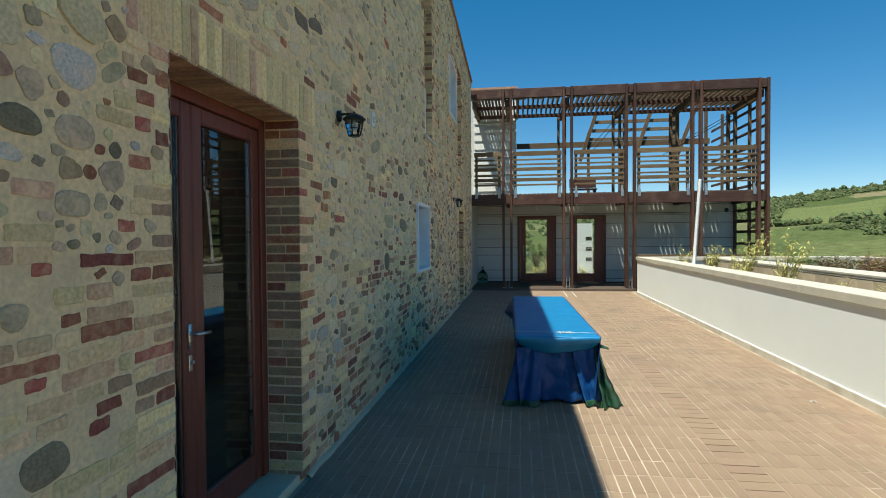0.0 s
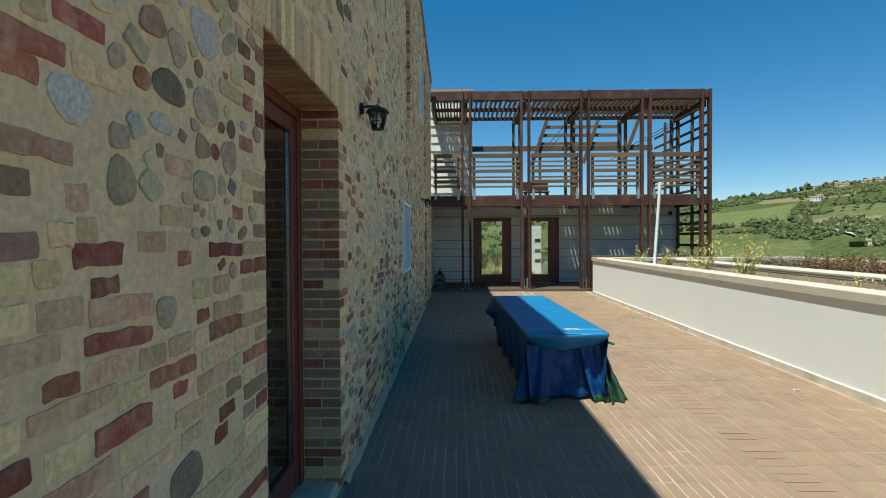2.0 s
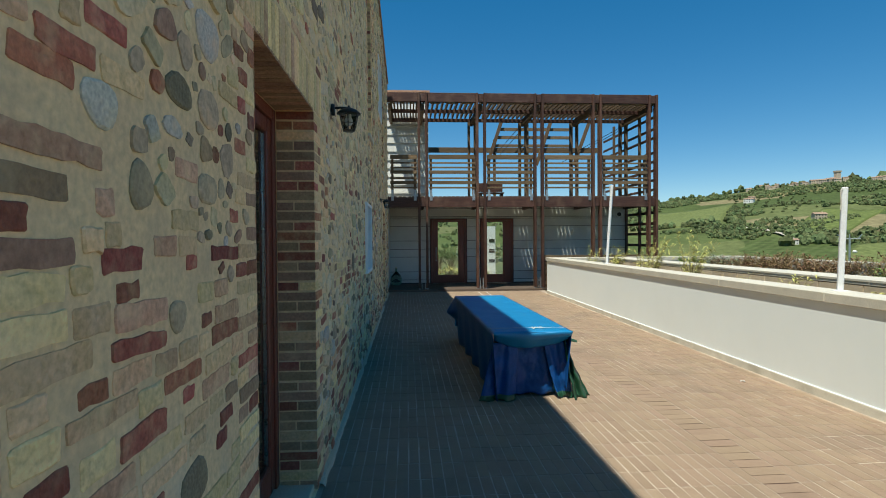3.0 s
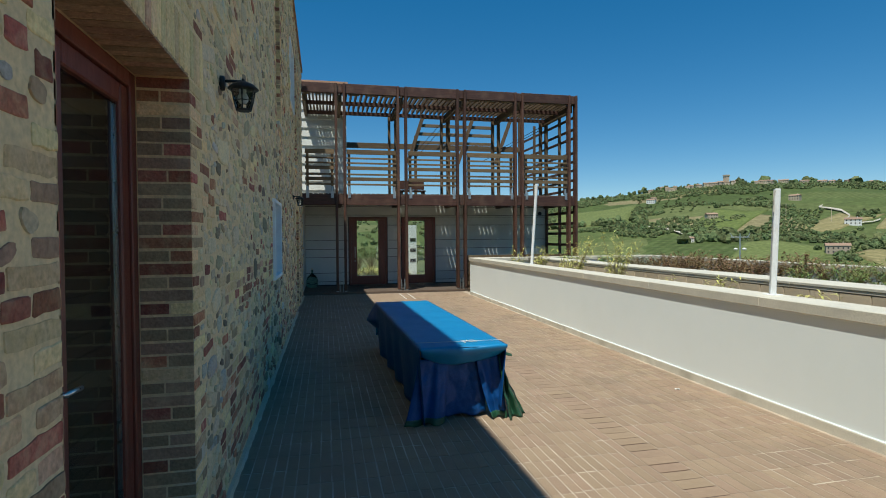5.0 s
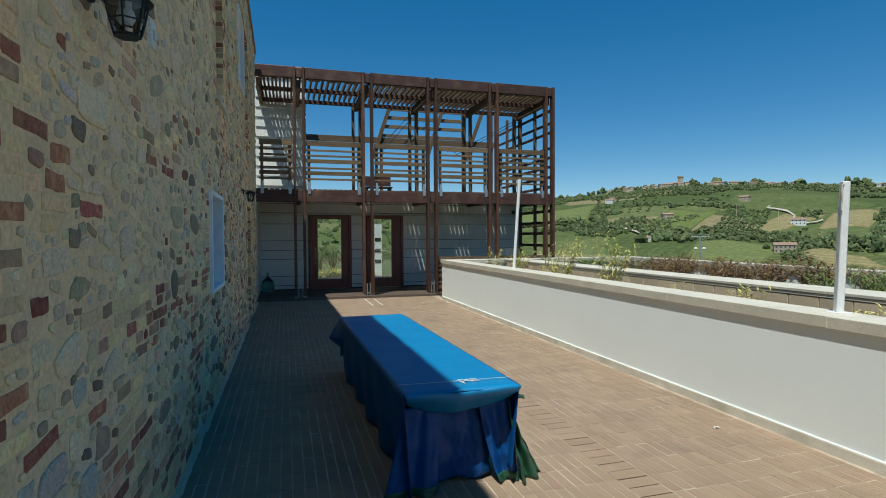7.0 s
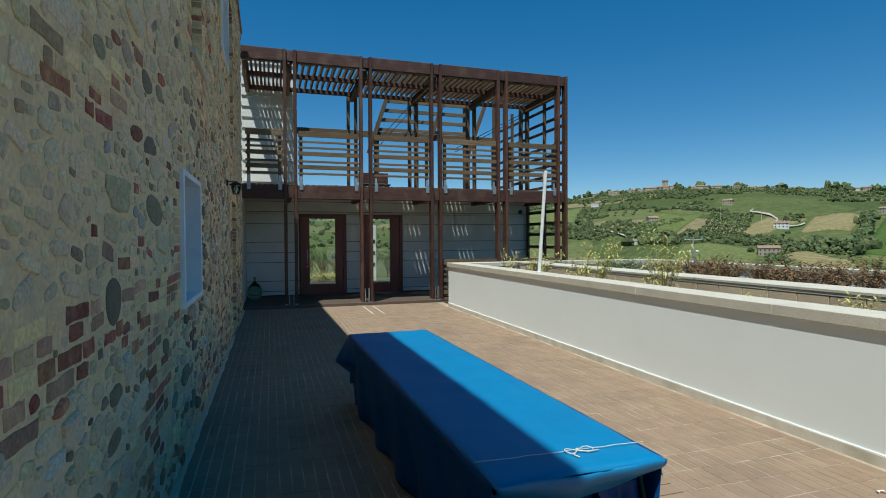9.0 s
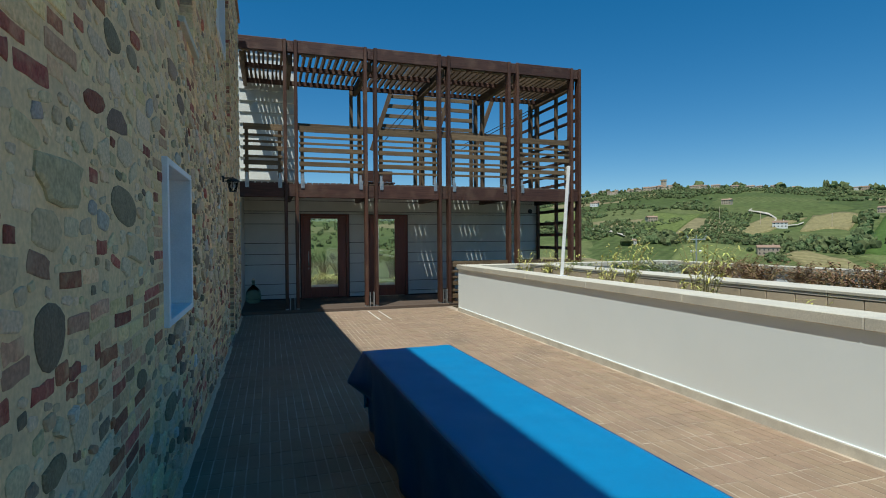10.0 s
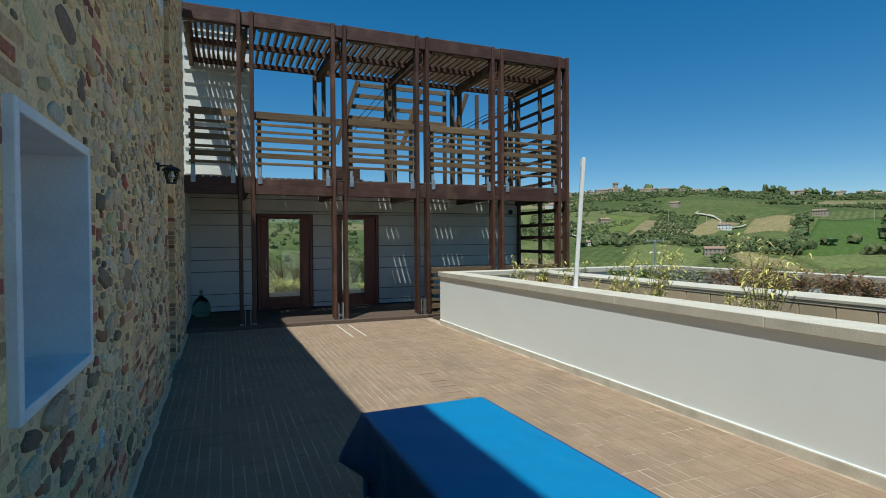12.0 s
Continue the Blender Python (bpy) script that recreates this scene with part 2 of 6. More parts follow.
def beam(bm, a, b, width, height, bevel=0.004):
    """A bar of rectangular section from point a to point b; height lies upwards where it can."""
    a, b = Vector(a), Vector(b)
    d = b - a
    rot = d.to_track_quat("Y", "Z")
    made = bmesh.ops.create_cube(bm, size=1.0, matrix=Matrix.LocRotScale((a + b) / 2, rot, (width, d.length, height)))
    if bevel:
        edges = list({e for v in made["verts"] for e in v.link_edges})
        bmesh.ops.bevel(bm, geom=edges, offset=bevel, segments=1, affect="EDGES", profile=0.5)
    return bm


def tube(bm, points, radius, sides=8):
    """A round bar along a line of points."""
    pts = [Vector(p) for p in points]
    rings = []
    for i, p in enumerate(pts):
        d = (pts[min(i + 1, len(pts) - 1)] - pts[max(i - 1, 0)]).normalized()
        side = d.orthogonal().normalized()
        up = d.cross(side)
        r = radius[i] if isinstance(radius, (list, tuple)) else radius
        rings.append([bm.verts.new(p + r * (math.cos(2 * math.pi * k / sides) * side + math.sin(2 * math.pi * k / sides) * up)) for k in range(sides)])
    for r0, r1 in zip(rings, rings[1:]):
        twist = min(range(sides), key=lambda s: sum((r0[k].co - r1[(k + s) % sides].co).length for k in range(sides)))
        for k in range(sides):
            bm.faces.new((r0[k], r0[(k + 1) % sides], r1[(k + 1 + twist) % sides], r1[(k + twist) % sides]))
    bm.faces.new(rings[0][::-1])
    bm.faces.new(rings[-1])
    return bm


def lathe(bm, profile, centre, sides=24):
    """Turns a profile of (radius, height) round the upright through centre."""
    rings = []
    for r, z in profile:
        rings.append([bm.verts.new((centre[0] + max(r, 0.0005) * math.cos(2 * math.pi * k / sides), centre[1] + max(r, 0.0005) * math.sin(2 * math.pi * k / sides), centre[2] + z)) for k in range(sides)])
    for r0, r1 in zip(rings, rings[1:]):
        for k in range(sides):
            bm.faces.new((r0[k], r0[(k + 1) % sides], r1[(k + 1) % sides], r1[k]))
    bm.faces.new(rings[0][::-1])
    bm.faces.new(rings[-1])
    return bm


def mesh_of(name, bm, mat, smooth=False):
    me = bpy.data.meshes.new(name)
    bmesh.ops.recalc_face_normals(bm, faces=bm.faces)
    bm.to_mesh(me)
    bm.free()
    me.materials.append(M[mat] if isinstance(mat, str) else mat)
    if smooth:
        for p in me.polygons:
            p.use_smooth = True
    return me


def part(name, bm, mat, parent, label="", smooth=False):
    """One mesh object under a thing or a part; its coordinates are the world's."""
    ob = new(name, mesh_of(name, bm, mat, smooth))
    ob.parent = parent
    if parent is not None:
        ob.matrix_parent_inverse = parent.matrix_world.inverted() if parent.type == "EMPTY" else Matrix()
    if label:
        tagged(ob, label)
    return ob


def thing(name, at, label, category, group="", kind=""):
    ob = new(name)
    ob.empty_display_size = 0.1
    ob.matrix_world = pose(*at)
    ob.matrix_basis = pose(*at)
    return tagged(ob, label, category, group, kind)


def whole(name, bm, mat, label, category, group="", kind="", smooth=False):
    return tagged(new(name, mesh_of(name, bm, mat, smooth)), label, category, group, kind)


def joined(name, verts, faces, mats, indices, parent=None, smooth=False):
    me = bpy.data.meshes.new(name)
    me.from_pydata(verts, [], faces)
    for key in mats:
        me.materials.append(M[key])
    me.polygons.foreach_set("material_index", np.array(indices, dtype=np.int32))
    if smooth:
        me.polygons.foreach_set("use_smooth", np.ones(len(faces), dtype=bool))
    me.update()
    ob = new(name, me)
    if parent is not None:
        ob.parent = parent
    return ob

# ---- stone house wall ----
WALL_X = -1.51          # face towards the terrace
WALL_T = 0.55
Y0, Y1 = -5.0, 17.45


def wall_top(y):
    return 6.70 + 0.06 * (Y1 - y)


# openings in the wall: y from, y to, z from, z to
DOOR_A = (2.24, 3.65, 0.0, 2.56)
WIN_A = (8.01, 9.05, 1.21, 2.24)
UP_A = (8.80, 9.58, 3.42, 6.05)
UP_B = (11.95, 13.15, 4.50, 5.75)
UP_C = (13.60, 14.42, 3.42, 6.00)
DOOR_B = (13.80, 14.85, 0.0, 2.42)
HOLES = (DOOR_A, WIN_A, UP_A, UP_B, UP_C, DOOR_B)


def wall_slab(name, x0, x1, y0, y1, holes, top, mat, label):
    """An upright slab along y with rectangular holes right through it, in one mesh of strips."""
    ys = sorted({y0, y1, *[h[0] for h in holes], *[h[1] for h in holes]})
    bm = bmesh.new()
    for a, b in zip(ys, ys[1:]):
        mid = (a + b) / 2
        cuts = sorted((h[2], h[3]) for h in holes if h[0] < mid < h[1])
        low = -0.3
        spans = []
        for c0, c1 in cuts:
            if c0 > low:
                spans.append((low, c0))
            low = c1
        spans.append((low, None))
        for s0, s1 in spans:
            za, zb = (top(a), top(b)) if s1 is None else (s1, s1)
            v = [bm.verts.new(p) for p in ((x0, a, s0), (x0, b, s0), (x0, b, zb), (x0, a, za), (x1, a, s0), (x1, b, s0), (x1, b, zb), (x1, a, za))]
            for f in ((0, 1, 2, 3), (7, 6, 5, 4), (0, 4, 5, 1), (3, 2, 6, 7), (0, 3, 7, 4), (1, 5, 6, 2)):
                bm.faces.new([v[i] for i in f])
    bmesh.ops.remove_doubles(bm, verts=bm.verts, dist=0.0005)
    return whole(name, bm, mat, label, "wall", kind="structure")


wall_west = wall_slab("wall_west", WALL_X - WALL_T, WALL_X, Y0, Y1, HOLES, wall_top, "mortar", "old rubble stone house wall with cream lime mortar and brick quoins")

# the rest of the stone house, closed behind the wall
bm = bmesh.new()
box(bm, (WALL_X - WALL_T - 5.0, Y0, -0.3), (WALL_X - WALL_T - 5.3, Y1, 7.2))
box(bm, (WALL_X - WALL_T, Y0 + 0.0, -0.3), (WALL_X - WALL_T - 5.0, Y0 + 0.3, 7.2))
box(bm, (WALL_X - WALL_T, Y1 - 0.3, -0.3), (WALL_X - WALL_T - 5.0, Y1, 6.65))
box(bm, (WALL_X - WALL_T, Y0 + 0.3, 2.95), (WALL_X - WALL_T - 5.0, Y1 - 0.3, 3.2))
whole("wall_inner", bm, "interior", "plain plastered inner walls and upper floor of the house", "wall", kind="structure")
bm = boxes(((WALL_X - WALL_T, Y0 + 0.3, -0.2), (WALL_X - WALL_T - 5.0, Y1 - 0.3, 0.02)))
whole("floor_house", bm, "paver", "clay tile floor inside the stone house", "floor", kind="structure")
bm = bmesh.new()
for y0, y1 in ((Y0, Y1),):
    v = [bm.verts.new(p) for p in ((WALL_X + 0.05, y0, wall_top(y0)), (WALL_X + 0.05, y1 + 0.05, wall_top(y1)), (WALL_X - 5.9, y1 + 0.05, wall_top(y1) + 0.0), (WALL_X - 5.9, y0, wall_top(y0)))]
    w = [bm.verts.new(p.co + Vector((0, 0, 0.07))) for p in v]
    bm.faces.new(v[::-1]); bm.faces.new(w)
    for i in range(4):
        bm.faces.new((v[i], v[(i + 1) % 4], w[(i + 1) % 4], w[i]))
whole("roof_house", bm, "tile", "thin terracotta roof edge over the stone wall", "roof", kind="structure")

# ---- paving bed ----
bm = boxes(((WALL_X - 0.5, Y0 - 3, -0.25), (3.60, 17.47, -0.0006)))
floor = whole("floor", bm, "joint", "brick paved terrace with pale sandy joints", "floor", kind="structure")

# ---- parapet walls round the planting beds ----
PAR_X = 3.455
COP_Z0, COP_Z1 = 1.015, 1.115
FAR_X, FAR_Y = 9.6, 16.57
bm = boxes(((PAR_X, Y0 - 3, -0.25), (PAR_X + 0.30, FAR_Y - 0.02, COP_Z0)))
wall_parapet = whole("wall_parapet", bm, "plaster", "low white plastered terrace parapet wall", "wall", kind="structure")
bm = boxes(((PAR_X + 0.30, FAR_Y - 0.32, -0.25), (FAR_X, FAR_Y - 0.02, COP_Z0)), ((FAR_X - 0.25, Y0 - 3, -3), (FAR_X, FAR_Y - 0.32, COP_Z0)))
whole("wall_parapet_outer", bm, "plaster", "white plastered outer wall of the planting bed", "wall", kind="structure")
bm = boxes(((PAR_X - 0.018, Y0 - 3, -0.004), (PAR_X, FAR_Y - 0.02, 0.088)), bevel=0.003)
whole("baseboard", bm, "skirting", "grey stone skirting along the white parapet", "skirting", kind="structure")
# White plaster bead, standing for the sunlit ledge on top of the skirting.
bm = boxes(((PAR_X - 0.014, Y0 - 3, 0.088), (PAR_X, FAR_Y - 0.02, 0.098)), bevel=0.004)
whole("trim", bm, "plaster", "white bead put in for the sunlit top ledge of the stone skirting", "trim", kind="structure")

coping = thing("coping", (PAR_X, 6, COP_Z1), "pale travertine coping slabs on the white parapet", "coping", kind="structure")
y = Y0 - 3.0
k = 0
while y < FAR_Y - 0.05:
    y_end = min(y + 1.9, FAR_Y + 0.03)
    if FAR_Y - y_end < 0.5:
        y_end = FAR_Y + 0.03
    part("slab", boxes(((PAR_X - 0.030, y + 0.002, COP_Z0 + 0.0), (PAR_X + 0.365, y_end - 0.002, COP_Z1 + 0.002 * (k % 2))), bevel=0.006), "coping", coping)
    y = y_end
    k += 1
x = PAR_X + 0.37
while x < FAR_X - 0.05:
    x_end = min(x + 1.9, FAR_X + 0.05)
    part("slab", boxes(((x + 0.002, FAR_Y - 0.36, COP_Z0), (x_end - 0.002, FAR_Y + 0.03, COP_Z1)), bevel=0.006), "coping", coping)
    x = x_end
y = Y0 - 3.0
while y < FAR_Y - 0.45:
    y_end = min(y + 1.9, FAR_Y - 0.37)
    part("slab", boxes(((FAR_X - 0.30, y + 0.002, COP_Z0), (FAR_X + 0.05, y_end - 0.002, COP_Z1)), bevel=0.006), "coping", coping)
    y = y_end

# block wall between the two beds
MID_X = 5.20
M["block"] = surface("tan_concrete_block", (0.62, 0.51, 0.36), (0.54, 0.44, 0.31), 0.9, 5, 90, 0.3, spread=0.12)
wall_block = whole("wall_block", boxes(((MID_X + 0.06, Y0 - 3, -0.2), (MID_X + 0.45, FAR_Y - 0.34, 1.044))), "skirting", "tan block wall between the two planting beds", "wall", kind="structure")
y = -1.0
block_mesh = mesh_of("block", boxes(((0, 0.006, 0.006), (0.062, 0.394, 0.194)), bevel=0.004), "block")
for row in range(2):
    y = -1.0 + 0.2 * row
    while y < FAR_Y - 0.8:
        ob = new("block", block_mesh)
        ob.parent = wall_block
        ob.location = (MID_X - 0.003, y, 0.642 + 0.2 * row)
        y += 0.40
coping_2 = thing("coping_inner", (MID_X, 6, 1.1), "grey stone coping in two layers on the block wall", "coping", kind="structure")
y = Y0 - 3.0
while y < FAR_Y - 0.45:
    y_end = min(y + 2.1, FAR_Y - 0.37)
    part("slab", boxes(((MID_X - 0.008, y + 0.002, 1.044), (MID_X + 0.50, y_end - 0.002, 1.082)), bevel=0.005), "coping", coping_2)
    part("slab", boxes(((MID_X - 0.016, y + 0.002, 1.084), (MID_X + 0.55, y_end - 0.002, 1.122)), bevel=0.005), "coping", coping_2)
    y = y_end
M["soil"] = surface("dry_garden_soil", (0.16, 0.12, 0.08), (0.11, 0.085, 0.055), 0.95, 4, 60, 0.8, bump_size=0.05)
whole("ground_bed", boxes(((PAR_X + 0.3, Y0 - 3, -0.2), (MID_X + 0.06, FAR_Y - 0.3, 0.60)), ((MID_X + 0.45, Y0 - 3, -0.2), (FAR_X - 0.25, FAR_Y - 0.3, 0.72))), "soil", "dry soil of the raised planting beds", "soil", kind="structure")

# ---- white wing with lap siding ----
HOUSE_Y = 20.10
DECK_Z = 0.06
DW_A = (-0.02, 1.32, DECK_Z, 2.47)
DW_B = (1.86, 3.08, DECK_Z, 2.47)
# Wing wall in black, so the siding gaps read as dark shadow lines.
bm = bmesh.new()
xs = [-6.5, DW_A[0], DW_A[1], DW_B[0], DW_B[1], 7.50]
for a, b in zip(xs, xs[1:]):
    hole = next((h for h in (DW_A, DW_B) if abs(h[0] - a) < 0.01), None)
    box(bm, (a, HOUSE_Y + 0.02, 2.47 if hole else -0.2), (b, HOUSE_Y + 0.35, 3.05))
whole("wall_wing", bm, "black", "black wing wall behind the lap siding, darkening its gaps as shadow lines", "wall", kind="structure")
siding = thing("siding", (3, HOUSE_Y, 0), "white horizontal lap siding boards with dark shadow lines", "siding", kind="structure")
edges = [0.08, 0.20, 0.50, 1.05, 1.34, 1.65, 2.19, 2.55, 2.85, 3.06]


def lap_board(x0, x1, z0, z1, parent, lip=0.030):
    """One siding board, thicker at its lower edge."""
    bm = bmesh.new()
    y = HOUSE_Y + 0.02
    v = [bm.verts.new(p) for p in ((x0, y, z0), (x1, y, z0), (x1, y - lip, z0 + 0.004), (x0, y - lip, z0 + 0.004), (x0, y, z1), (x1, y, z1), (x1, y - 0.008, z1 + 0.008), (x0, y - 0.008, z1 + 0.008))]
    for f in ((0, 1, 2, 3), (3, 2, 6, 7), (7, 6, 5, 4), (0, 3, 7, 4), (1, 5, 6, 2), (0, 4, 5, 1)):
        bm.faces.new([v[i] for i in f])
    return part("board", bm, "siding", parent)


for z0, z1 in zip(edges, edges[1:]):
    runs = [(-1.62, 7.50)] if z0 > 2.5 else [(-1.62, DW_A[0] - 0.03), (DW_A[1] + 0.03, DW_B[0] - 0.03), (DW_B[1] + 0.03, 7.50)]
    if z0 < 2.47 < z1:
        for a, b in runs:
            lap_board(a, b, z0 + 0.010, 2.47, siding)
        runs = [(-1.62, 7.50)]
        z0 = 2.475
    for a, b in runs:
        lap_board(a, b, z0 + 0.010, z1 - 0.012, siding)
# unseen block between stone house and wing, added to stop sun on the siding
whole("wall_link", boxes(((-6.5, Y1 + 0.01, -0.2), (-1.53, HOUSE_Y - 0.02, 3.08))), "siding", "unseen block between the stone house and the wing, added to keep sun off the siding", "wall", kind="structure")
# upper storey
UP_X1 = -0.10
whole("wall_wing_upper", boxes(((-6.5, HOUSE_Y + 0.02, 3.05), (UP_X1, HOUSE_Y + 5.0, 7.135))), "siding", "white upper storey of the wing", "wall", kind="structure")
z = 3.10
while z < 6.9:
    lap_board(-1.62, UP_X1 + 0.02, z + 0.004, min(z + 0.31, 7.13) - 0.004, siding, 0.055)
    z += 0.31
bm = boxes(((-6.8, HOUSE_Y - 0.12, 7.14), (-0.02, HOUSE_Y + 5.2, 7.21)))
whole("roof_wing", bm, "tile", "thin terracotta tiled roof edge of the wing", "roof", kind="structure")
# rooms of the wing
bm = boxes(((-6.5, HOUSE_Y + 5.0, -0.2), (0.0, HOUSE_Y + 5.25, 3.05)), ((2.05, HOUSE_Y + 5.0, -0.2), (2.35, HOUSE_Y + 5.25, 3.05)), ((4.5, HOUSE_Y + 5.0, -0.2), (7.5, HOUSE_Y + 5.25, 3.05)), ((0.0, HOUSE_Y + 5.0, 2.6), (2.05, HOUSE_Y + 5.25, 3.05)), ((2.35, HOUSE_Y + 5.0, 2.6), (4.5, HOUSE_Y + 5.25, 3.05)), ((7.25, HOUSE_Y + 0.35, -0.2), (7.5, HOUSE_Y + 5.0, 3.05)), ((-6.5, HOUSE_Y + 0.35, -0.2), (-6.25, HOUSE_Y + 5.0, 3.05)), ((-6.5, HOUSE_Y + 0.35, -0.2), (7.5, HOUSE_Y + 5.0, 0.05)))
whole("wall_wing_room", bm, "interior", "plain plastered room walls inside the wing", "wall", kind="structure")
# Pier added outdoors in the sun, for the white patch inside door 3.
pier = whole("wall_pier", boxes(((2.30, 26.70, -0.6), (3.50, 26.95, 2.35))), "plaster", "white pier added behind the wing, where sun reaches it, to show through the door", "wall", kind="structure")
for z in (0.55, 1.05, 1.55):
    part("slot", boxes(((3.18, 26.688, z), (3.46, 26.699, z + 0.16))), "black", pier, "dark strip on the white pier")
whole("ceiling_wing", boxes(((-6.5, HOUSE_Y + 0.35, 2.9), (7.5, HOUSE_Y + 5.0, 3.05))), "interior", "plain plastered ceiling of the wing", "ceiling", kind="structure")

# ---- timber pergola and balcony in front of the wing ----
PX = [-0.36, 1.56, 3.49, 5.46, 7.38]
PY = 17.72


def bolt(bm, x, y, z):
    tube(bm, [(x, y + 0.005, z), (x, y - 0.012, z)], 0.012, 6)


pergola = thing("pergola", (3.5, PY, 0.0), "two-storey dark timber pergola with slatted roof and balcony deck", "pergola")
for x in PX:
    for s in (-1, 1):
        part("post", boxes(((x + s * 0.125 - 0.038, PY - 0.10, 0.10), (x + s * 0.125 + 0.038, PY + 0.12, 6.50)), bevel=0.006), "timber", pergola)
    # steel shoe between the two posts
    shoe = boxes(((x - 0.06, PY - 0.07, 0.0), (x - 0.045, PY + 0.09, 0.42)), ((x + 0.045, PY - 0.07, 0.0), (x + 0.06, PY + 0.09, 0.42)), ((x - 0.10, PY - 0.07, 0.0), (x + 0.10, PY + 0.09, 0.02)), ((x - 0.163, PY - 0.06, 0.02), (x - 0.09, PY + 0.08, 0.10)), ((x + 0.09, PY - 0.06, 0.02), (x + 0.163, PY + 0.08, 0.10)))
    part("post_shoe", shoe, "zinc", pergola, "galvanised steel post shoe")
# front beams of each bay, above and at the deck
ends = [-1.52] + PX + [7.56]
for a, b in zip(ends, ends[1:]):
    x0, x1 = a + (0.165 if a in PX else 0), b - (0.165 if b in PX else 0)
    if x1 - x0 < 0.4:
        continue
    part("top_beam", boxes(((x0, PY - 0.07, 6.20), (x1, PY + 0.09, 6.50)), bevel=0.008), "timber_x", pergola)
    part("deck_beam", boxes(((x0, PY - 0.07, 2.76), (x1, PY + 0.09, 3.09)), bevel=0.008), "timber_x", pergola)
    n = 3
    for i in range(n):
        w = (x1 - x0) / n
        part("packing_strip", boxes(((x0 + i * w + 0.10, PY - 0.03, 6.165), (x0 + (i + 1) * w - 0.10, PY + 0.08, 6.198)), bevel=0.004), "weathered", pergola)
for x in PX:
    part("filler", boxes(((x - 0.085, PY - 0.05, 6.22), (x + 0.085, PY + 0.09, 6.485)), bevel=0.006), "timber_x", pergola)
    part("filler", boxes(((x - 0.085, PY - 0.05, 2.78), (x + 0.085, PY + 0.09, 3.08)), bevel=0.006), "timber_x", pergola)
    # cross beams from front to back
    part("cross_beam", boxes(((x - 0.06, PY + 0.09, 5.96), (x + 0.06, 20.30, 6.19)), bevel=0.008), "weathered_y", pergola)
    part("cross_beam", boxes(((x - 0.06, PY + 0.09, 2.80), (x + 0.06, HOUSE_Y - 0.04, 3.00)), bevel=0.008), "timber", pergola)
part("cross_beam", boxes(((-1.50, PY + 0.09, 5.96), (-1.40, 20.05, 6.19)), bevel=0.008), "weathered_y", pergola)
# purlins along the front
for y, z in ((18.72, 6.08), (19.98, 6.05)):
    part("purlin", boxes(((-1.40, y - 0.04, z), (7.50, y + 0.04, z + 0.12)), bevel=0.006), "timber_x", pergola)
for y, w in ((18.35, 0.08), (19.15, 0.12), (19.58, 0.15), (19.90, 0.09)):
    part("joist", boxes(((-1.50, y - w / 2, 3.00), (7.50, y + w / 2, 3.068)), bevel=0.006), "timber_x", pergola)
# roof slats
slat_mesh = mesh_of("roof_slat", boxes(((-0.025, 0, 0), (0.025, 2.30, 0.150)), bevel=0.004), "weathered_y")
x = -1.40
while x < 7.5:
    ob = new("roof_slat", slat_mesh)
    ob.parent = pergola
    ob.matrix_parent_inverse = pergola.matrix_world.inverted()
    ob.matrix_basis = pose(x + random.uniform(-0.006, 0.006), PY + 0.10, 6.20, 0, random.uniform(-3, 3), random.uniform(-0.25, 0.25))
    x += 0.108 if x < PX[0] else 0.162
# deck boards with open joints; first-bay panel added to stop sun slits
part("deck_panel", boxes(((-1.60, PY - 0.03, 3.0815), (-0.30, HOUSE_Y - 0.03, 3.088))), "deckwood", pergola)
# Edge board added to close the gap that let a sun streak through.
part("deck_edge", boxes(((-1.525, PY - 0.04, 3.09), (-1.466, 20.05, 3.12)), bevel=0.003), "deckwood", pergola)
deck_mesh = mesh_of("deck_board", boxes(((-0.0595, 0, 0), (0.0595, 2.385, 0.03)), bevel=0.004), "deckwood")
x = -1.40
while x < 7.5:
    ob = new("deck_board", deck_mesh)
    ob.parent = pergola
    ob.matrix_parent_inverse = pergola.matrix_world.inverted()
    ob.matrix_basis = pose(x, PY - 0.04, 3.092 + random.uniform(-0.003, 0.003), 0, 0, random.uniform(-0.12, 0.12))
    x += 0.146
# back posts of the balcony
for x in PX[1:]:
    for s in (-1, 1):
        part("back_post", boxes(((x + s * 0.115 - 0.04, 20.10, 3.00), (x + s * 0.115 + 0.04, 20.28, 6.19)), bevel=0.006), "weathered_z", pergola)

# ---- balcony railings, one panel in each bay ----
RAIL = [(1.235, 1.38), (1.085, 1.14), (0.935, 0.99), (0.755, 0.865), (0.585, 0.64), (0.415, 0.525), (0.275, 0.33)]


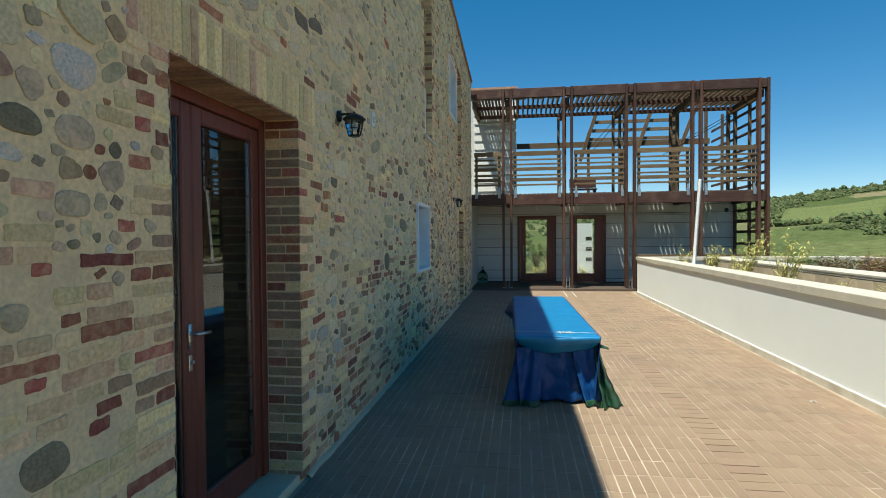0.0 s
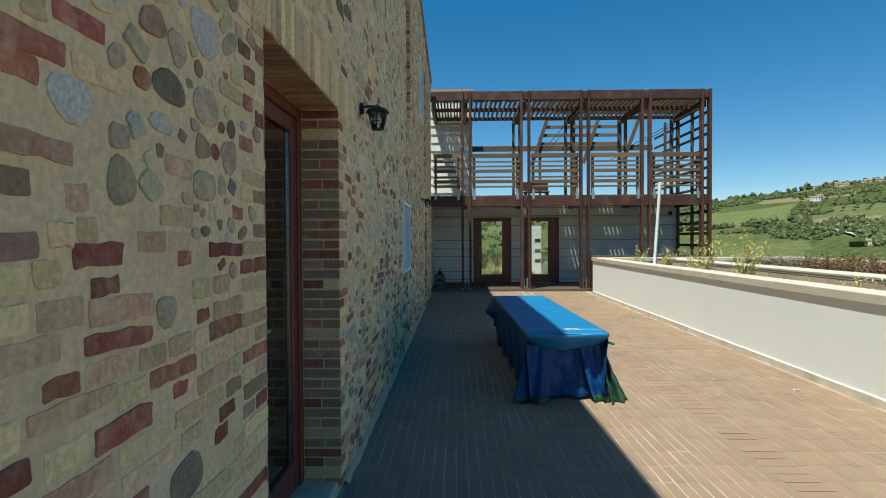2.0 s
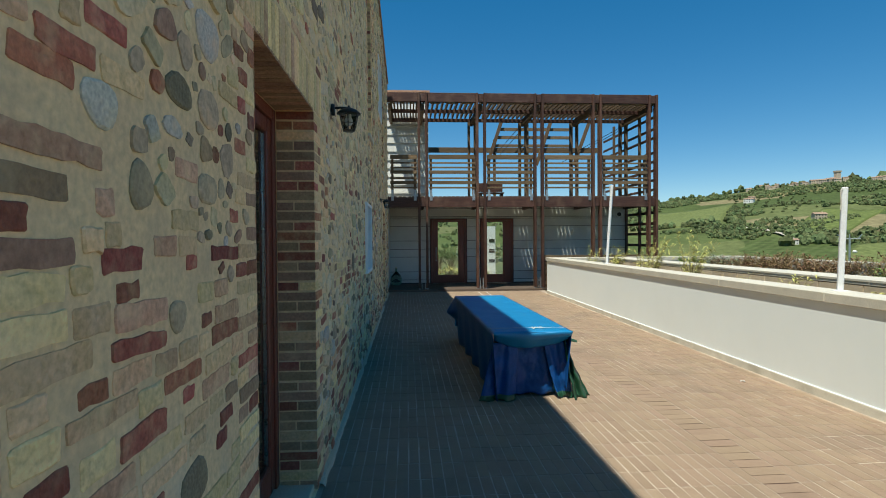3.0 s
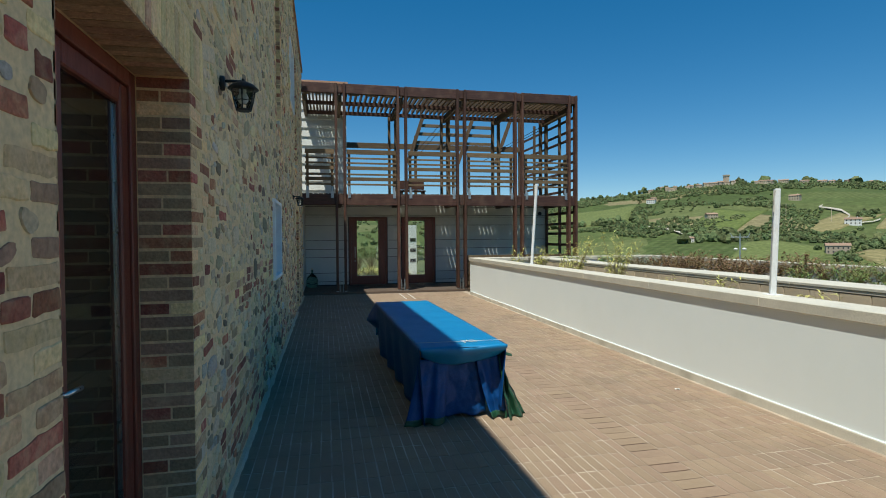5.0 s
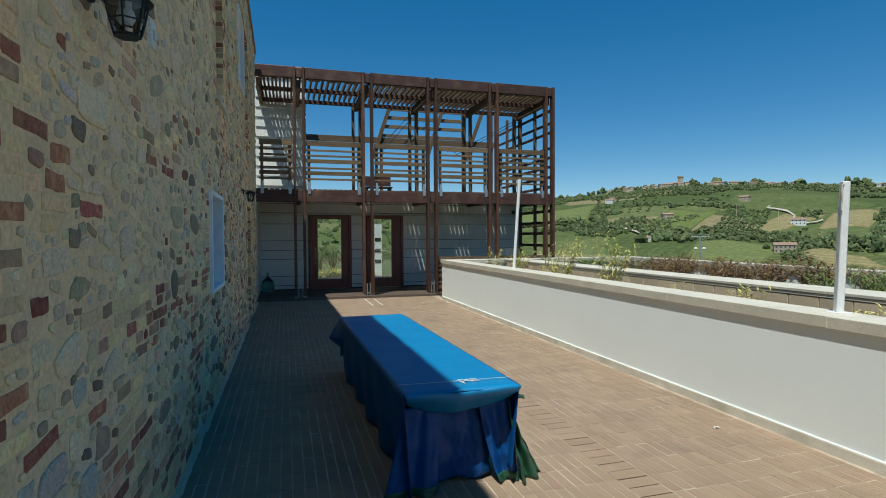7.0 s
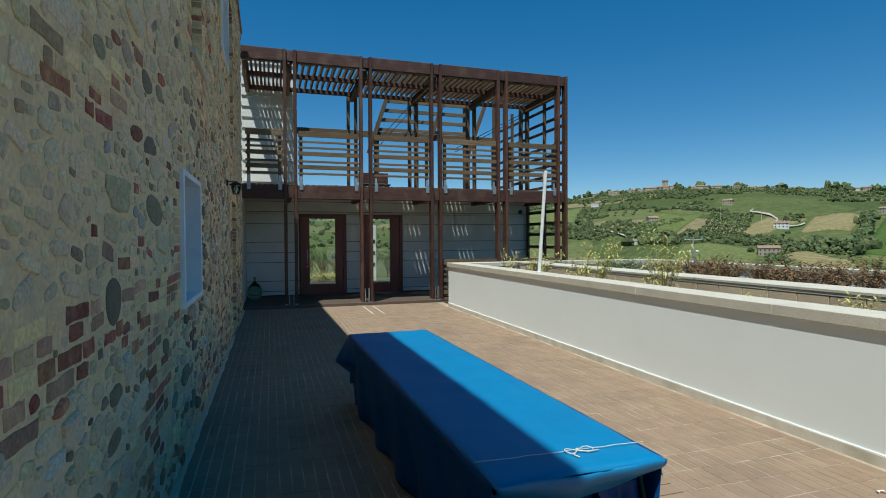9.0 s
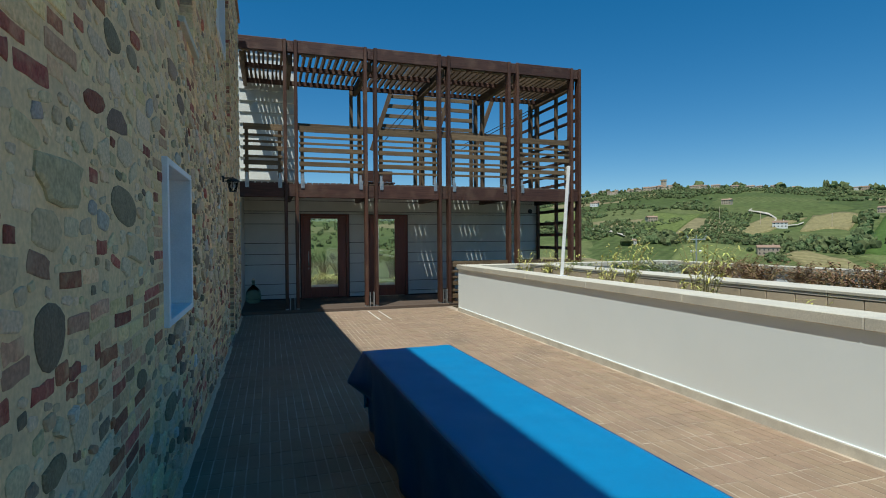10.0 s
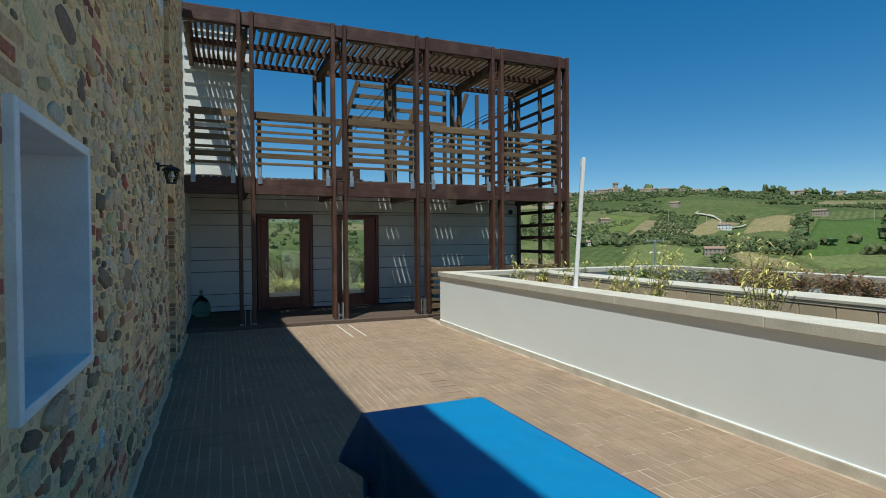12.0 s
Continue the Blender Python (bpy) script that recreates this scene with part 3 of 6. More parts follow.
def railing(x0, x1, y, z, label, brackets=True):
    r = thing("railing", ((x0 + x1) / 2, y, z), label, "railing", "balcony railing panels" if z > 2 else "lower railing panels")
    for a, b in RAIL:
        part("slat", boxes(((x0, y - 0.045, z + a), (x1, y - 0.015, z + b)), bevel=0.004), "weathered", r)
    for x in (x0 + 0.03, x1 - 0.11):
        part("stile", boxes(((x, y - 0.013, z + 0.05), (x + 0.08, y + 0.05, z + 1.30)), bevel=0.004), "weathered_z", r)
        if brackets:
            bm = boxes(((x, y - 0.085, z - 0.12), (x + 0.085, y - 0.072, z + 0.10)), ((x, y - 0.072, z + 0.07), (x + 0.085, y + 0.01, z + 0.10)), ((x + 0.012, y - 0.03, z + 0.07), (x + 0.070, y - 0.016, z + 0.24)))
            for dx in (0.025, 0.06):
                for dz in (-0.08, -0.02, 0.03):
                    bolt(bm, x + dx, y - 0.085, z + dz)
            part("bracket", bm, "zinc", r, "galvanised bracket with bolts")
    return r


for a, b in zip([-1.62] + PX, PX):
    x0, x1 = a + 0.19, b - 0.19
    railing(x0, x1, PY, 3.10, "weathered brown timber balcony railing of uneven horizontal slats")
railing(PX[2] + 0.17, PX[3] - 0.17, PY + 0.02, 0.02 - 0.25, "low weathered timber slat railing beside the parapet", False)
railing(PX[3] + 0.17, PX[4] - 0.17, PY + 0.02, 0.02 - 0.25, "low weathered timber slat railing beside the parapet", False)

# ---- slatted side of the pergola ----
side = thing("side_screen", (7.45, 19.0, 0.0), "dark timber side screen of posts and horizontal rails", "screen")
for y in (18.85, 20.02):
    part("post", boxes(((7.40, y - 0.05, 0.06), (7.48, y + 0.05, 2.98)), bevel=0.005), "timber", side)
    part("post", boxes(((7.40, y - 0.05, 3.13), (7.48, y + 0.05, 6.19)), bevel=0.005), "weathered_z", side)
part("post", boxes(((7.40, 21.20, 3.13), (7.48, 21.30, 6.19)), bevel=0.005), "weathered_z", side)
for z in (0.55, 0.98, 1.40, 1.80, 2.15, 2.52):
    part("rail", boxes(((7.482, PY + 0.13, z), (7.515, 20.08, z + 0.095)), bevel=0.004), "timber", side)
for z in (3.30, 3.62, 3.95, 4.25, 4.55, 5.05, 5.35, 5.75):
    part("rail", boxes(((7.482, PY + 0.13, z), (7.515, 22.55, z + 0.09)), bevel=0.004), "timber", side)

# ---- screen of planks behind the balcony ----
screen = thing("plank_screen", (4.0, 22.5, 3.1), "weathered timber plank screen with leaning braces behind the balcony", "screen")
for z, h in ((6.58, 0.13), (6.24, 0.13), (5.90, 0.13), (5.56, 0.12)):
    part("plank", boxes(((3.05 - (6.6 - z) * 0.32, 22.45, z), (6.1, 22.50, z + h)), bevel=0.005), "weathered", screen)
part("plank", boxes(((UP_X1 + 0.02, 22.45, 5.32), (7.40, 22.50, 5.54)), bevel=0.005), "weathered", screen)
for x in (2.8, 4.2, 6.1, 7.3):
    part("post", boxes(((x - 0.05, 22.51, 3.05), (x + 0.05, 22.63, 5.9 if x < 3 else 6.75)), bevel=0.005), "weathered_z", screen)
bm = bmesh.new(); beam(bm, (3.12, 22.40, 6.75), (2.45, 22.40, 4.75), 0.08, 0.14)
part("brace", bm, "weathered_z", screen)
bm = bmesh.new(); beam(bm, (5.2, 22.40, 6.70), (4.55, 22.40, 4.8), 0.08, 0.14)
part("brace", bm, "weathered_z", screen)
bm = bmesh.new(); beam(bm, (6.85, 22.40, 6.70), (6.15, 22.40, 4.8), 0.08, 0.14)
part("brace", bm, "weathered_z", screen)
for k in range(2):
    bm = bmesh.new(); tube(bm, [(2.6 + 0.2 * k, 22.2, 5.0), (4.1 + 0.2 * k, 22.2, 6.7)], 0.012, 5)
    part("stay_cable", bm, "black", screen)
    bm = bmesh.new(); tube(bm, [(5.6, 22.2, 4.9 + 0.12 * k), (7.4, 20.2, 5.9 + 0.1 * k)], 0.012, 5)
    part("stay_cable", bm, "black", screen)
whole("floor_terrace_upper", boxes(((UP_X1, HOUSE_Y + 0.30, 3.05), (7.5, 25.2, 3.10))), "deckwood", "brown upper terrace floor behind the balcony", "floor", kind="structure")
for x0 in (2.45,):
    bench = thing("garden_bench", (x0, 21.3, 3.10), "dark timber bench on the upper terrace", "bench")
    part("seat", boxes(((x0 - 0.5, 21.1, 3.5), (x0 + 0.5, 21.5, 3.55)), bevel=0.005), "timber_x", bench)
    part("backrest", boxes(((x0 - 0.5, 21.5, 3.60), (x0 + 0.5, 21.54, 3.95)), bevel=0.005), "timber_x", bench)
    for dx in (-0.42, 0.42):
        part("leg", boxes(((x0 + dx - 0.04, 21.12, 3.10), (x0 + dx + 0.04, 21.55, 3.498)), bevel=0.005), "timber", bench)

# ---- porch floor under the balcony ----
porch = thing("porch_deck", (3.0, 18.8, 0.0), "dark brown timber porch deck with a sunlit front edge", "deck", kind="structure")
part("edge_board", boxes(((-1.50, 17.50, -0.01), (PX[2] + 0.05, 17.60, 0.075)), bevel=0.008), "deckwood", porch)
y = 17.606
while y < HOUSE_Y:
    part("board", boxes(((-1.62, y, 0.02), (7.5, min(y + 0.14, HOUSE_Y + 0.02), DECK_Z)), bevel=0.003), "deckwood", porch)
    y += 0.146
whole("ground_porch", boxes(((-1.62, 17.48, -0.3), (7.6, HOUSE_Y + 0.3, 0.0))), "soil", "ground under the porch deck", "ground", kind="structure")


# ---- glazed doors of the wing ----
def reflective(name):
    """Double glazing, clear with a light mirror coat."""
    m, n, l, p = material(name)
    gl = n.new("ShaderNodeBsdfGlossy")
    gl.inputs["Roughness"].default_value = 0.0
    gl.inputs["Color"].default_value = (0.86, 0.92, 0.90, 1)
    p.inputs["Base Color"].default_value = (0.88, 0.93, 0.91, 1)
    p.inputs["Transmission Weight"].default_value = 1.0
    p.inputs["Roughness"].default_value = 0.0
    mix = n.new("ShaderNodeMixShader")
    mix.inputs["Fac"].default_value = 0.03
    l.new(p.outputs["BSDF"], mix.inputs[1])
    l.new(gl.outputs["BSDF"], mix.inputs[2])
    l.new(mix.outputs["Shader"], n["Material Output"].inputs["Surface"])
    return m


M["solar"] = reflective("solar_control_glazing")


def glazed_door(name, x0, x1, g0, g1, label, bar):
    d = thing(name, ((x0 + x1) / 2, HOUSE_Y, DECK_Z), label, "door", kind="structure")
    z0, z1 = DECK_Z, 2.47
    y = HOUSE_Y
    part("frame_jamb", boxes(((x0, y - 0.05, z0), (x0 + 0.07, y + 0.09, z1)), bevel=0.004), "doorwood", d)
    part("frame_jamb", boxes(((x1 - 0.07, y - 0.05, z0), (x1, y + 0.09, z1)), bevel=0.004), "doorwood", d)
    part("frame_head", boxes(((x0 + 0.071, y - 0.05, z1 - 0.06), (x1 - 0.071, y + 0.09, z1)), bevel=0.004), "doorwood", d)
    leaf = part("leaf_stile", boxes(((x0 + 0.075, y - 0.02, z0 + 0.02), (g0, y + 0.05, z1 - 0.064)), bevel=0.006), "doorwood", d)
    part("leaf_stile", boxes(((g1, y - 0.02, z0 + 0.02), (x1 - 0.075, y + 0.05, z1 - 0.064)), bevel=0.006), "doorwood", d)
    part("leaf_rail", boxes(((g0 + 0.001, y - 0.018, z0 + 0.02), (g1 - 0.001, y + 0.048, 0.36)), bevel=0.006), "doorwood", d)
    part("leaf_rail", boxes(((g0 + 0.001, y - 0.018, 2.35), (g1 - 0.001, y + 0.048, z1 - 0.064)), bevel=0.006), "doorwood", d)
    part("glazing_bead", boxes(((g0 + 0.001, y - 0.012, 0.361), (g1 - 0.001, y + 0.01, 0.385)), bevel=0.003), "doorwood", d)
    pane = part("pane", boxes(((g0 + 0.001, y + 0.012, 0.361), (g1 - 0.001, y + 0.018, 2.349))), "solar", d, "clear glass pane")
    pane.visible_shadow = False
    if bar:
        bm = bmesh.new()
        tube(bm, [(g0 - 0.07, y - 0.065, 1.00), (g0 - 0.07, y - 0.065, 1.42)], 0.013, 8)
        for z in (1.04, 1.38):
            tube(bm, [(g0 - 0.07, y - 0.065, z), (g0 - 0.07, y - 0.015, z)], 0.008, 6)
        tube(bm, [(g0 - 0.07, y - 0.04, 0.92), (g0 - 0.07, y - 0.018, 0.92)], 0.022, 10)
        part("pull_handle", bm, "steel", d, "pale steel pull handle with a lock", smooth=True)
    return d


glazed_door("door_2", DW_A[0], DW_A[1], 0.25, 1.01, "red-brown timber glazed door with green bushes beyond", True)
glazed_door("door_3", DW_B[0], DW_B[1], 2.10, 2.70, "red-brown timber glazed door of a dark room", False)
bm = bmesh.new(); tube(bm, [(7.18, HOUSE_Y + 0.02, 2.62), (7.18, HOUSE_Y - 0.045, 2.62)], 0.07, 16)
whole("wall_vent", bm, "black", "round black vent on the white siding", "vent")

# ---- demijohn on the porch ----
demijohn = thing("demijohn", (-1.30, 19.55, DECK_Z), "large green glass demijohn standing on the porch deck", "bottle")
bm = bmesh.new()
lathe(bm, [(0.12, 0.0), (0.175, 0.03), (0.200, 0.12), (0.198, 0.24), (0.170, 0.34), (0.105, 0.42), (0.045, 0.47), (0.036, 0.50), (0.036, 0.575), (0.046, 0.58), (0.046, 0.605), (0.034, 0.61)], (-1.30, 19.55, DECK_Z), 28)
part("bottle", bm, "greenglass", demijohn, smooth=True)
bm = bmesh.new(); lathe(bm, [(0.030, 0.600), (0.033, 0.63), (0.028, 0.645)], (-1.30, 19.55, DECK_Z + 0.012), 12)
part("stopper", bm, "block", demijohn, "cork stopper")

# ---- double door in the stone wall ----
DX = WALL_X - 0.25      # outer face of the frame
door_1 = thing("door_1", (DX, 2.95, 0.05), "closed red-brown timber double door with tall glass panes", "door", kind="structure")
z0 = 0.05
part("sill", boxes(((DX - 0.25, DOOR_A[0] + 0.001, -0.05), (WALL_X - 0.02, DOOR_A[1] - 0.001, 0.045)), bevel=0.006), "block", door_1, "tan brick threshold")
part("frame_jamb", boxes(((DX - 0.08, DOOR_A[0] + 0.002, z0), (DX, DOOR_A[0] + 0.075, 2.555)), bevel=0.005), "doorwood", door_1)
part("frame_jamb", boxes(((DX - 0.08, DOOR_A[1] - 0.075, z0), (DX, DOOR_A[1] - 0.002, 2.555)), bevel=0.005), "doorwood", door_1)
part("frame_head", boxes(((DX - 0.08, DOOR_A[0] + 0.076, 2.48), (DX, DOOR_A[1] - 0.076, 2.555)), bevel=0.005), "doorwood", door_1)
YM = 2.80
for a, b in ((DOOR_A[0] + 0.08, YM - 0.003), (YM + 0.003, DOOR_A[1] - 0.08)):
    for u, v in ((a, a + 0.095), (b - 0.095, b)):
        part("leaf_stile", boxes(((DX - 0.075, u, z0 + 0.01), (DX - 0.012, v, 2.475)), bevel=0.008), "doorwood", door_1)
    part("leaf_rail", boxes(((DX - 0.074, a + 0.096, z0 + 0.01), (DX - 0.013, b - 0.096, z0 + 0.20)), bevel=0.008), "doorwood", door_1)
    part("leaf_rail", boxes(((DX - 0.074, a + 0.096, 2.38), (DX - 0.013, b - 0.096, 2.475)), bevel=0.008), "doorwood", door_1)
    part("gasket", boxes(((DX - 0.052, b - 0.108, z0 + 0.201), (DX - 0.030, b - 0.0965, 2.379))), "steel", door_1, "pale glazing seal")
    part("pane", boxes(((DX - 0.046, a + 0.097, z0 + 0.201), (DX - 0.040, b - 0.109, 2.379))), "coated", door_1, "dark reflecting glass pane")
# slatted inner shutter behind the second leaf
part("inner_shutter", boxes(((DX - 0.15, YM + 0.02, z0 + 0.02), (DX - 0.135, DOOR_A[1] - 0.03, 2.47))), "weathered", door_1, "brown slatted inner shutter")
for k in range(27):
    z = z0 + 0.05 + k * 0.088
    part("shutter_slat", boxes(((DX - 0.134, YM + 0.03, z), (DX - 0.122, DOOR_A[1] - 0.04, z + 0.076)), bevel=0.004), "weathered", door_1)
bm = boxes(((DX - 0.012, YM - 0.065, 1.12), (DX - 0.004, YM - 0.035, 1.26)), bevel=0.003)
tube(bm, [(DX - 0.006, YM - 0.05, 1.205), (DX + 0.05, YM - 0.05, 1.205)], 0.011, 10)
tube(bm, [(DX + 0.045, YM - 0.06, 1.207), (DX + 0.047, YM + 0.06, 1.199)], [0.010, 0.009], 10)
part("lever_handle", bm, "steel", door_1, "brushed steel lever handle", smooth=True)
bm = boxes(((DX - 0.012, YM - 0.065, 1.00), (DX - 0.004, YM - 0.035, 1.09)), bevel=0.003)
tube(bm, [(DX - 0.006, YM - 0.05, 1.05), (DX + 0.012, YM - 0.05, 1.05)], 0.010, 10)
part("keyhole_plate", bm, "steel", door_1, "steel key plate")

# second doorway near the far end of the wall
door_4 = thing("door_4", (DX, 14.3, 0.05), "red-brown timber glazed door set deep in the stone wall", "door", kind="structure")
for u, v in ((DOOR_B[0] + 0.002, DOOR_B[0] + 0.16), (DOOR_B[1] - 0.16, DOOR_B[1] - 0.002)):
    part("leaf_stile", boxes(((DX - 0.08, u, 0.03), (DX, v, 2.41)), bevel=0.006), "doorwood", door_4)
part("leaf_rail", boxes(((DX - 0.08, DOOR_B[0] + 0.161, 2.25), (DX, DOOR_B[1] - 0.161, 2.41)), bevel=0.006), "doorwood", door_4)
part("leaf_rail", boxes(((DX - 0.08, DOOR_B[0] + 0.161, 0.03), (DX, DOOR_B[1] - 0.161, 0.25)), bevel=0.006), "doorwood", door_4)
part("pane", boxes(((DX - 0.045, DOOR_B[0] + 0.161, 0.251), (DX - 0.039, DOOR_B[1] - 0.161, 2.249))), "coated", door_4, "dark reflecting glass pane")


# ---- white-lined windows ----
def lined_window(name, hole, label, proud=0.035, depth=0.42, rim=0.035):
    y0, y1, z0, z1 = hole
    w = thing(name, (WALL_X, (y0 + y1) / 2, z0), label, "window", kind="structure")
    xo, xi = WALL_X + proud, WALL_X - depth
    part("lining_side", boxes(((xi, y0 - 0.02, z0 - 0.02), (xo, y0 + rim - 0.01, z1 + 0.02)), bevel=0.004), "reveal", w)
    part("lining_side", boxes(((xi, y1 - rim + 0.01, z0 - 0.02), (xo, y1 + 0.02, z1 + 0.02)), bevel=0.004), "reveal", w)
    part("lining_head", boxes(((xi, y0 + rim - 0.009, z1 - rim + 0.01), (xo - 0.001, y1 - rim + 0.009, z1 + 0.019)), bevel=0.004), "reveal", w)
    part("sill", boxes(((xi, y0 + rim - 0.009, z0 - 0.019), (xo - 0.001, y1 - rim + 0.009, z0 + rim - 0.01)), bevel=0.004), "reveal", w)
    part("window_frame", boxes(((xi - 0.04, y0 + 0.026, z0 + 0.026), (xi - 0.001, y0 + 0.10, z1 - 0.026)), ((xi - 0.04, y1 - 0.10, z0 + 0.026), (xi - 0.001, y1 - 0.026, z1 - 0.026)), ((xi - 0.04, y0 + 0.10, z1 - 0.10), (xi - 0.001, y1 - 0.10, z1 - 0.026)), ((xi - 0.04, y0 + 0.10, z0 + 0.026), (xi - 0.001, y1 - 0.10, z0 + 0.10))), "reveal", w)
    part("pane", boxes(((xi - 0.025, y0 + 0.10, z0 + 0.10), (xi - 0.019, y1 - 0.10, z1 - 0.10))), "coated", w, "dark reflecting glass pane")
    return w


lined_window("window_1", WIN_A, "deep window opening with a white painted lining standing proud of the stone")
lined_window("window_2", UP_B, "upper window opening with a white painted lining", 0.03, 0.40)
for i, hole in enumerate((UP_A, UP_C)):
    y0, y1, z0, z1 = hole
    w = thing("window_%d" % (3 + i), (WALL_X, (y0 + y1) / 2, z0), "tall upper opening with brick jambs and a white lower panel", "window", kind="structure")
    part("panel", boxes(((WALL_X - 0.14, y0 + 0.002, z0 + 0.002), (WALL_X - 0.10, y1 - 0.075, z0 + 0.93)), bevel=0.006), "reveal", w, "white lower panel")
    part("shutter", boxes(((WALL_X - 0.42, y0 + 0.002, z0 + 0.002), (WALL_X - 0.36, y1 - 0.002, z1 - 0.002)), bevel=0.006), "doorwood", w, "dark closed timber shutter")
    part("sill", boxes(((WALL_X - 0.10, y0 - 0.06, z0 - 0.05), (WALL_X + 0.045, y1 + 0.06, z0 + 0.001)), bevel=0.006), "coping", w, "stone sill")


# ---- wall lanterns ----
def lantern(y, z):
    x = WALL_X + 0.012
    t = thing("wall_lantern", (x, y, z), "black metal wall lantern with a capped half-round glass cage", "lamp", "wall lanterns on the stone wall")
    bm = bmesh.new()
    tube(bm, [(x - 0.012, y, z), (x + 0.02, y, z), (x + 0.028, y, z)], [0.052, 0.052, 0.035], 16)
    tube(bm, [(x + 0.0, y, z + 0.045), (x + 0.0, y, z - 0.062)], 0.028, 10)
    part("wall_plate", bm, "black", t, smooth=True)
    bm = bmesh.new()
    tube(bm, [(x + 0.02, y, z + 0.01), (x + 0.08, y, z + 0.014), (x + 0.15, y, z + 0.012)], 0.012, 8)
    part("arm", bm, "black", t, smooth=True)
    c = (x + 0.165, y, z)
    bm = bmesh.new()
    lathe(bm, [(0.118, -0.052), (0.122, -0.047), (0.085, -0.012), (0.03, 0.012), (0.012, 0.022), (0.010, 0.035)], c, 16)
    part("cap", bm, "black", t, smooth=True)
    sides = 6
    ring = lambda r, dz: [(c[0] + r * math.cos(2 * math.pi * (k + 0.5) / sides), c[1] + r * math.sin(2 * math.pi * (k + 0.5) / sides), c[2] + dz) for k in range(sides)]
    top, mid, bot = ring(0.098, -0.053), ring(0.080, -0.145), ring(0.060, -0.215)
    bm = bmesh.new()
    for k in range(sides):
        tube(bm, [top[k], mid[k], bot[k]], 0.0055, 5)
        tube(bm, [mid[k], mid[(k + 1) % sides]], 0.0042, 5)
        tube(bm, [bot[k], bot[(k + 1) % sides]], 0.006, 5)
    lathe(bm, [(0.060, -0.224), (0.062, -0.214), (0.02, -0.212)], c, 6)
    part("cage", bm, "black", t)
    bm = bmesh.new()
    inner = [[bm.verts.new((c[0] + (p[0] - c[0]) * 0.93, c[1] + (p[1] - c[1]) * 0.93, p[2])) for p in r] for r in (top, mid, bot)]
    for r0, r1 in zip(inner, inner[1:]):
        for k in range(sides):
            bm.faces.new((r0[k], r0[(k + 1) % sides], r1[(k + 1) % sides], r1[k]))
    ob = part("glass", bm, "clear", t, "clear glass panes")
    ob.visible_shadow = False
    bm = bmesh.new()
    lathe(bm, [(0.014, -0.05), (0.014, -0.085), (0.030, -0.11), (0.032, -0.135), (0.018, -0.16)], c, 12)
    part("bulb", bm, "bulb", t, "white bulb", smooth=True)
    return t


for y, z in ((4.48, 2.77), (12.49, 2.61)):
    made = lantern(y, z)
    made.matrix_basis = made.matrix_basis @ Matrix.Scale(0.82, 4)


def wall_box(y, z, h, w, label):
    t = thing("junction_box", (WALL_X, y, z), label, "box", "small boxes on the stone wall")
    part("cover", boxes(((WALL_X - 0.01, y - w / 2, z - h / 2), (WALL_X + 0.022, y + w / 2, z + h / 2)), bevel=0.006), "board", t)
    part("cable_gland", boxes(((WALL_X + 0.022, y - w / 5, z - h / 4), (WALL_X + 0.034, y + w / 5, z + h / 6)), bevel=0.004), "skirting", t)


wall_box(5.56, 2.97, 0.15, 0.11, "small white plastic box fixed to the stone wall")
wall_box(11.85, 2.25, 0.20, 0.16, "small white plastic box fixed to the stone wall")
wall_box(9.35, 0.70, 0.10, 0.07, "small pale plastic socket cover low on the stone wall")


# ---- white posts on the parapet ----
def parapet_post(x, y, height, lean, label):
    t = thing("parapet_post", (x, y, COP_Z1), label, "post", "white posts on the parapet")
    bm = bmesh.new()
    beam(bm, (x, y, COP_Z1 - 0.002), (x + lean[0], y + lean[1], COP_Z1 + height), 0.085, 0.055, 0.006)
    part("shaft", bm, "pole", t)
    part("base_plate", boxes(((x - 0.07, y - 0.07, COP_Z1), (x + 0.07, y + 0.07, COP_Z1 + 0.008)), bevel=0.002), "pole", t)
    top = Vector((x + lean[0], y + lean[1], COP_Z1 + height))
    bm = bmesh.new()
    p = top + Vector((-0.05, -0.02, -0.04))
    tube(bm, [p + Vector((0.02, 0.0, 0.02)), p + Vector((-0.012, -0.005, 0.01)), p + Vector((-0.016, -0.005, -0.06)), p + Vector((-0.005, 0.0, -0.13)), p + Vector((-0.012, 0.0, -0.20))], 0.007, 6)
    part("strap", bm, "skirting", t, "frayed grey strap end")


parapet_post(3.70, 12.13, 1.80, (0.10, -0.06), "leaning white painted post on the stone coping")
parapet_post(3.70, 5.42, 1.10, (0.03, -0.02), "white painted post on the stone coping")

# ---- covered table ----
TX0, TX1, TY0, TY1, TZ = -0.02, 0.82, 5.46, 9.13, 0.735
table = thing("table", (0.4, 7.3, 0.0), "long table hidden under a blue tarpaulin", "table")
part("tabletop", boxes(((TX0 + 0.06, TY0 + 0.20, 0.66), (TX1 - 0.06, TY1 - 0.08, 0.70)), bevel=0.006), "weathered_y", table)
for x in (TX0 + 0.14, TX1 - 0.14):
    for y in (TY0 + 0.40, TY1 - 0.35):
        part("leg", boxes(((x - 0.035, y - 0.035, 0.0), (x + 0.035, y + 0.035, 0.659)), bevel=0.004), "weathered_z", table)

cover = thing("tarpaulin", (0.4, 7.3, TZ), "blue tarpaulin draped over the table with folds reaching the paving", "tarpaulin")


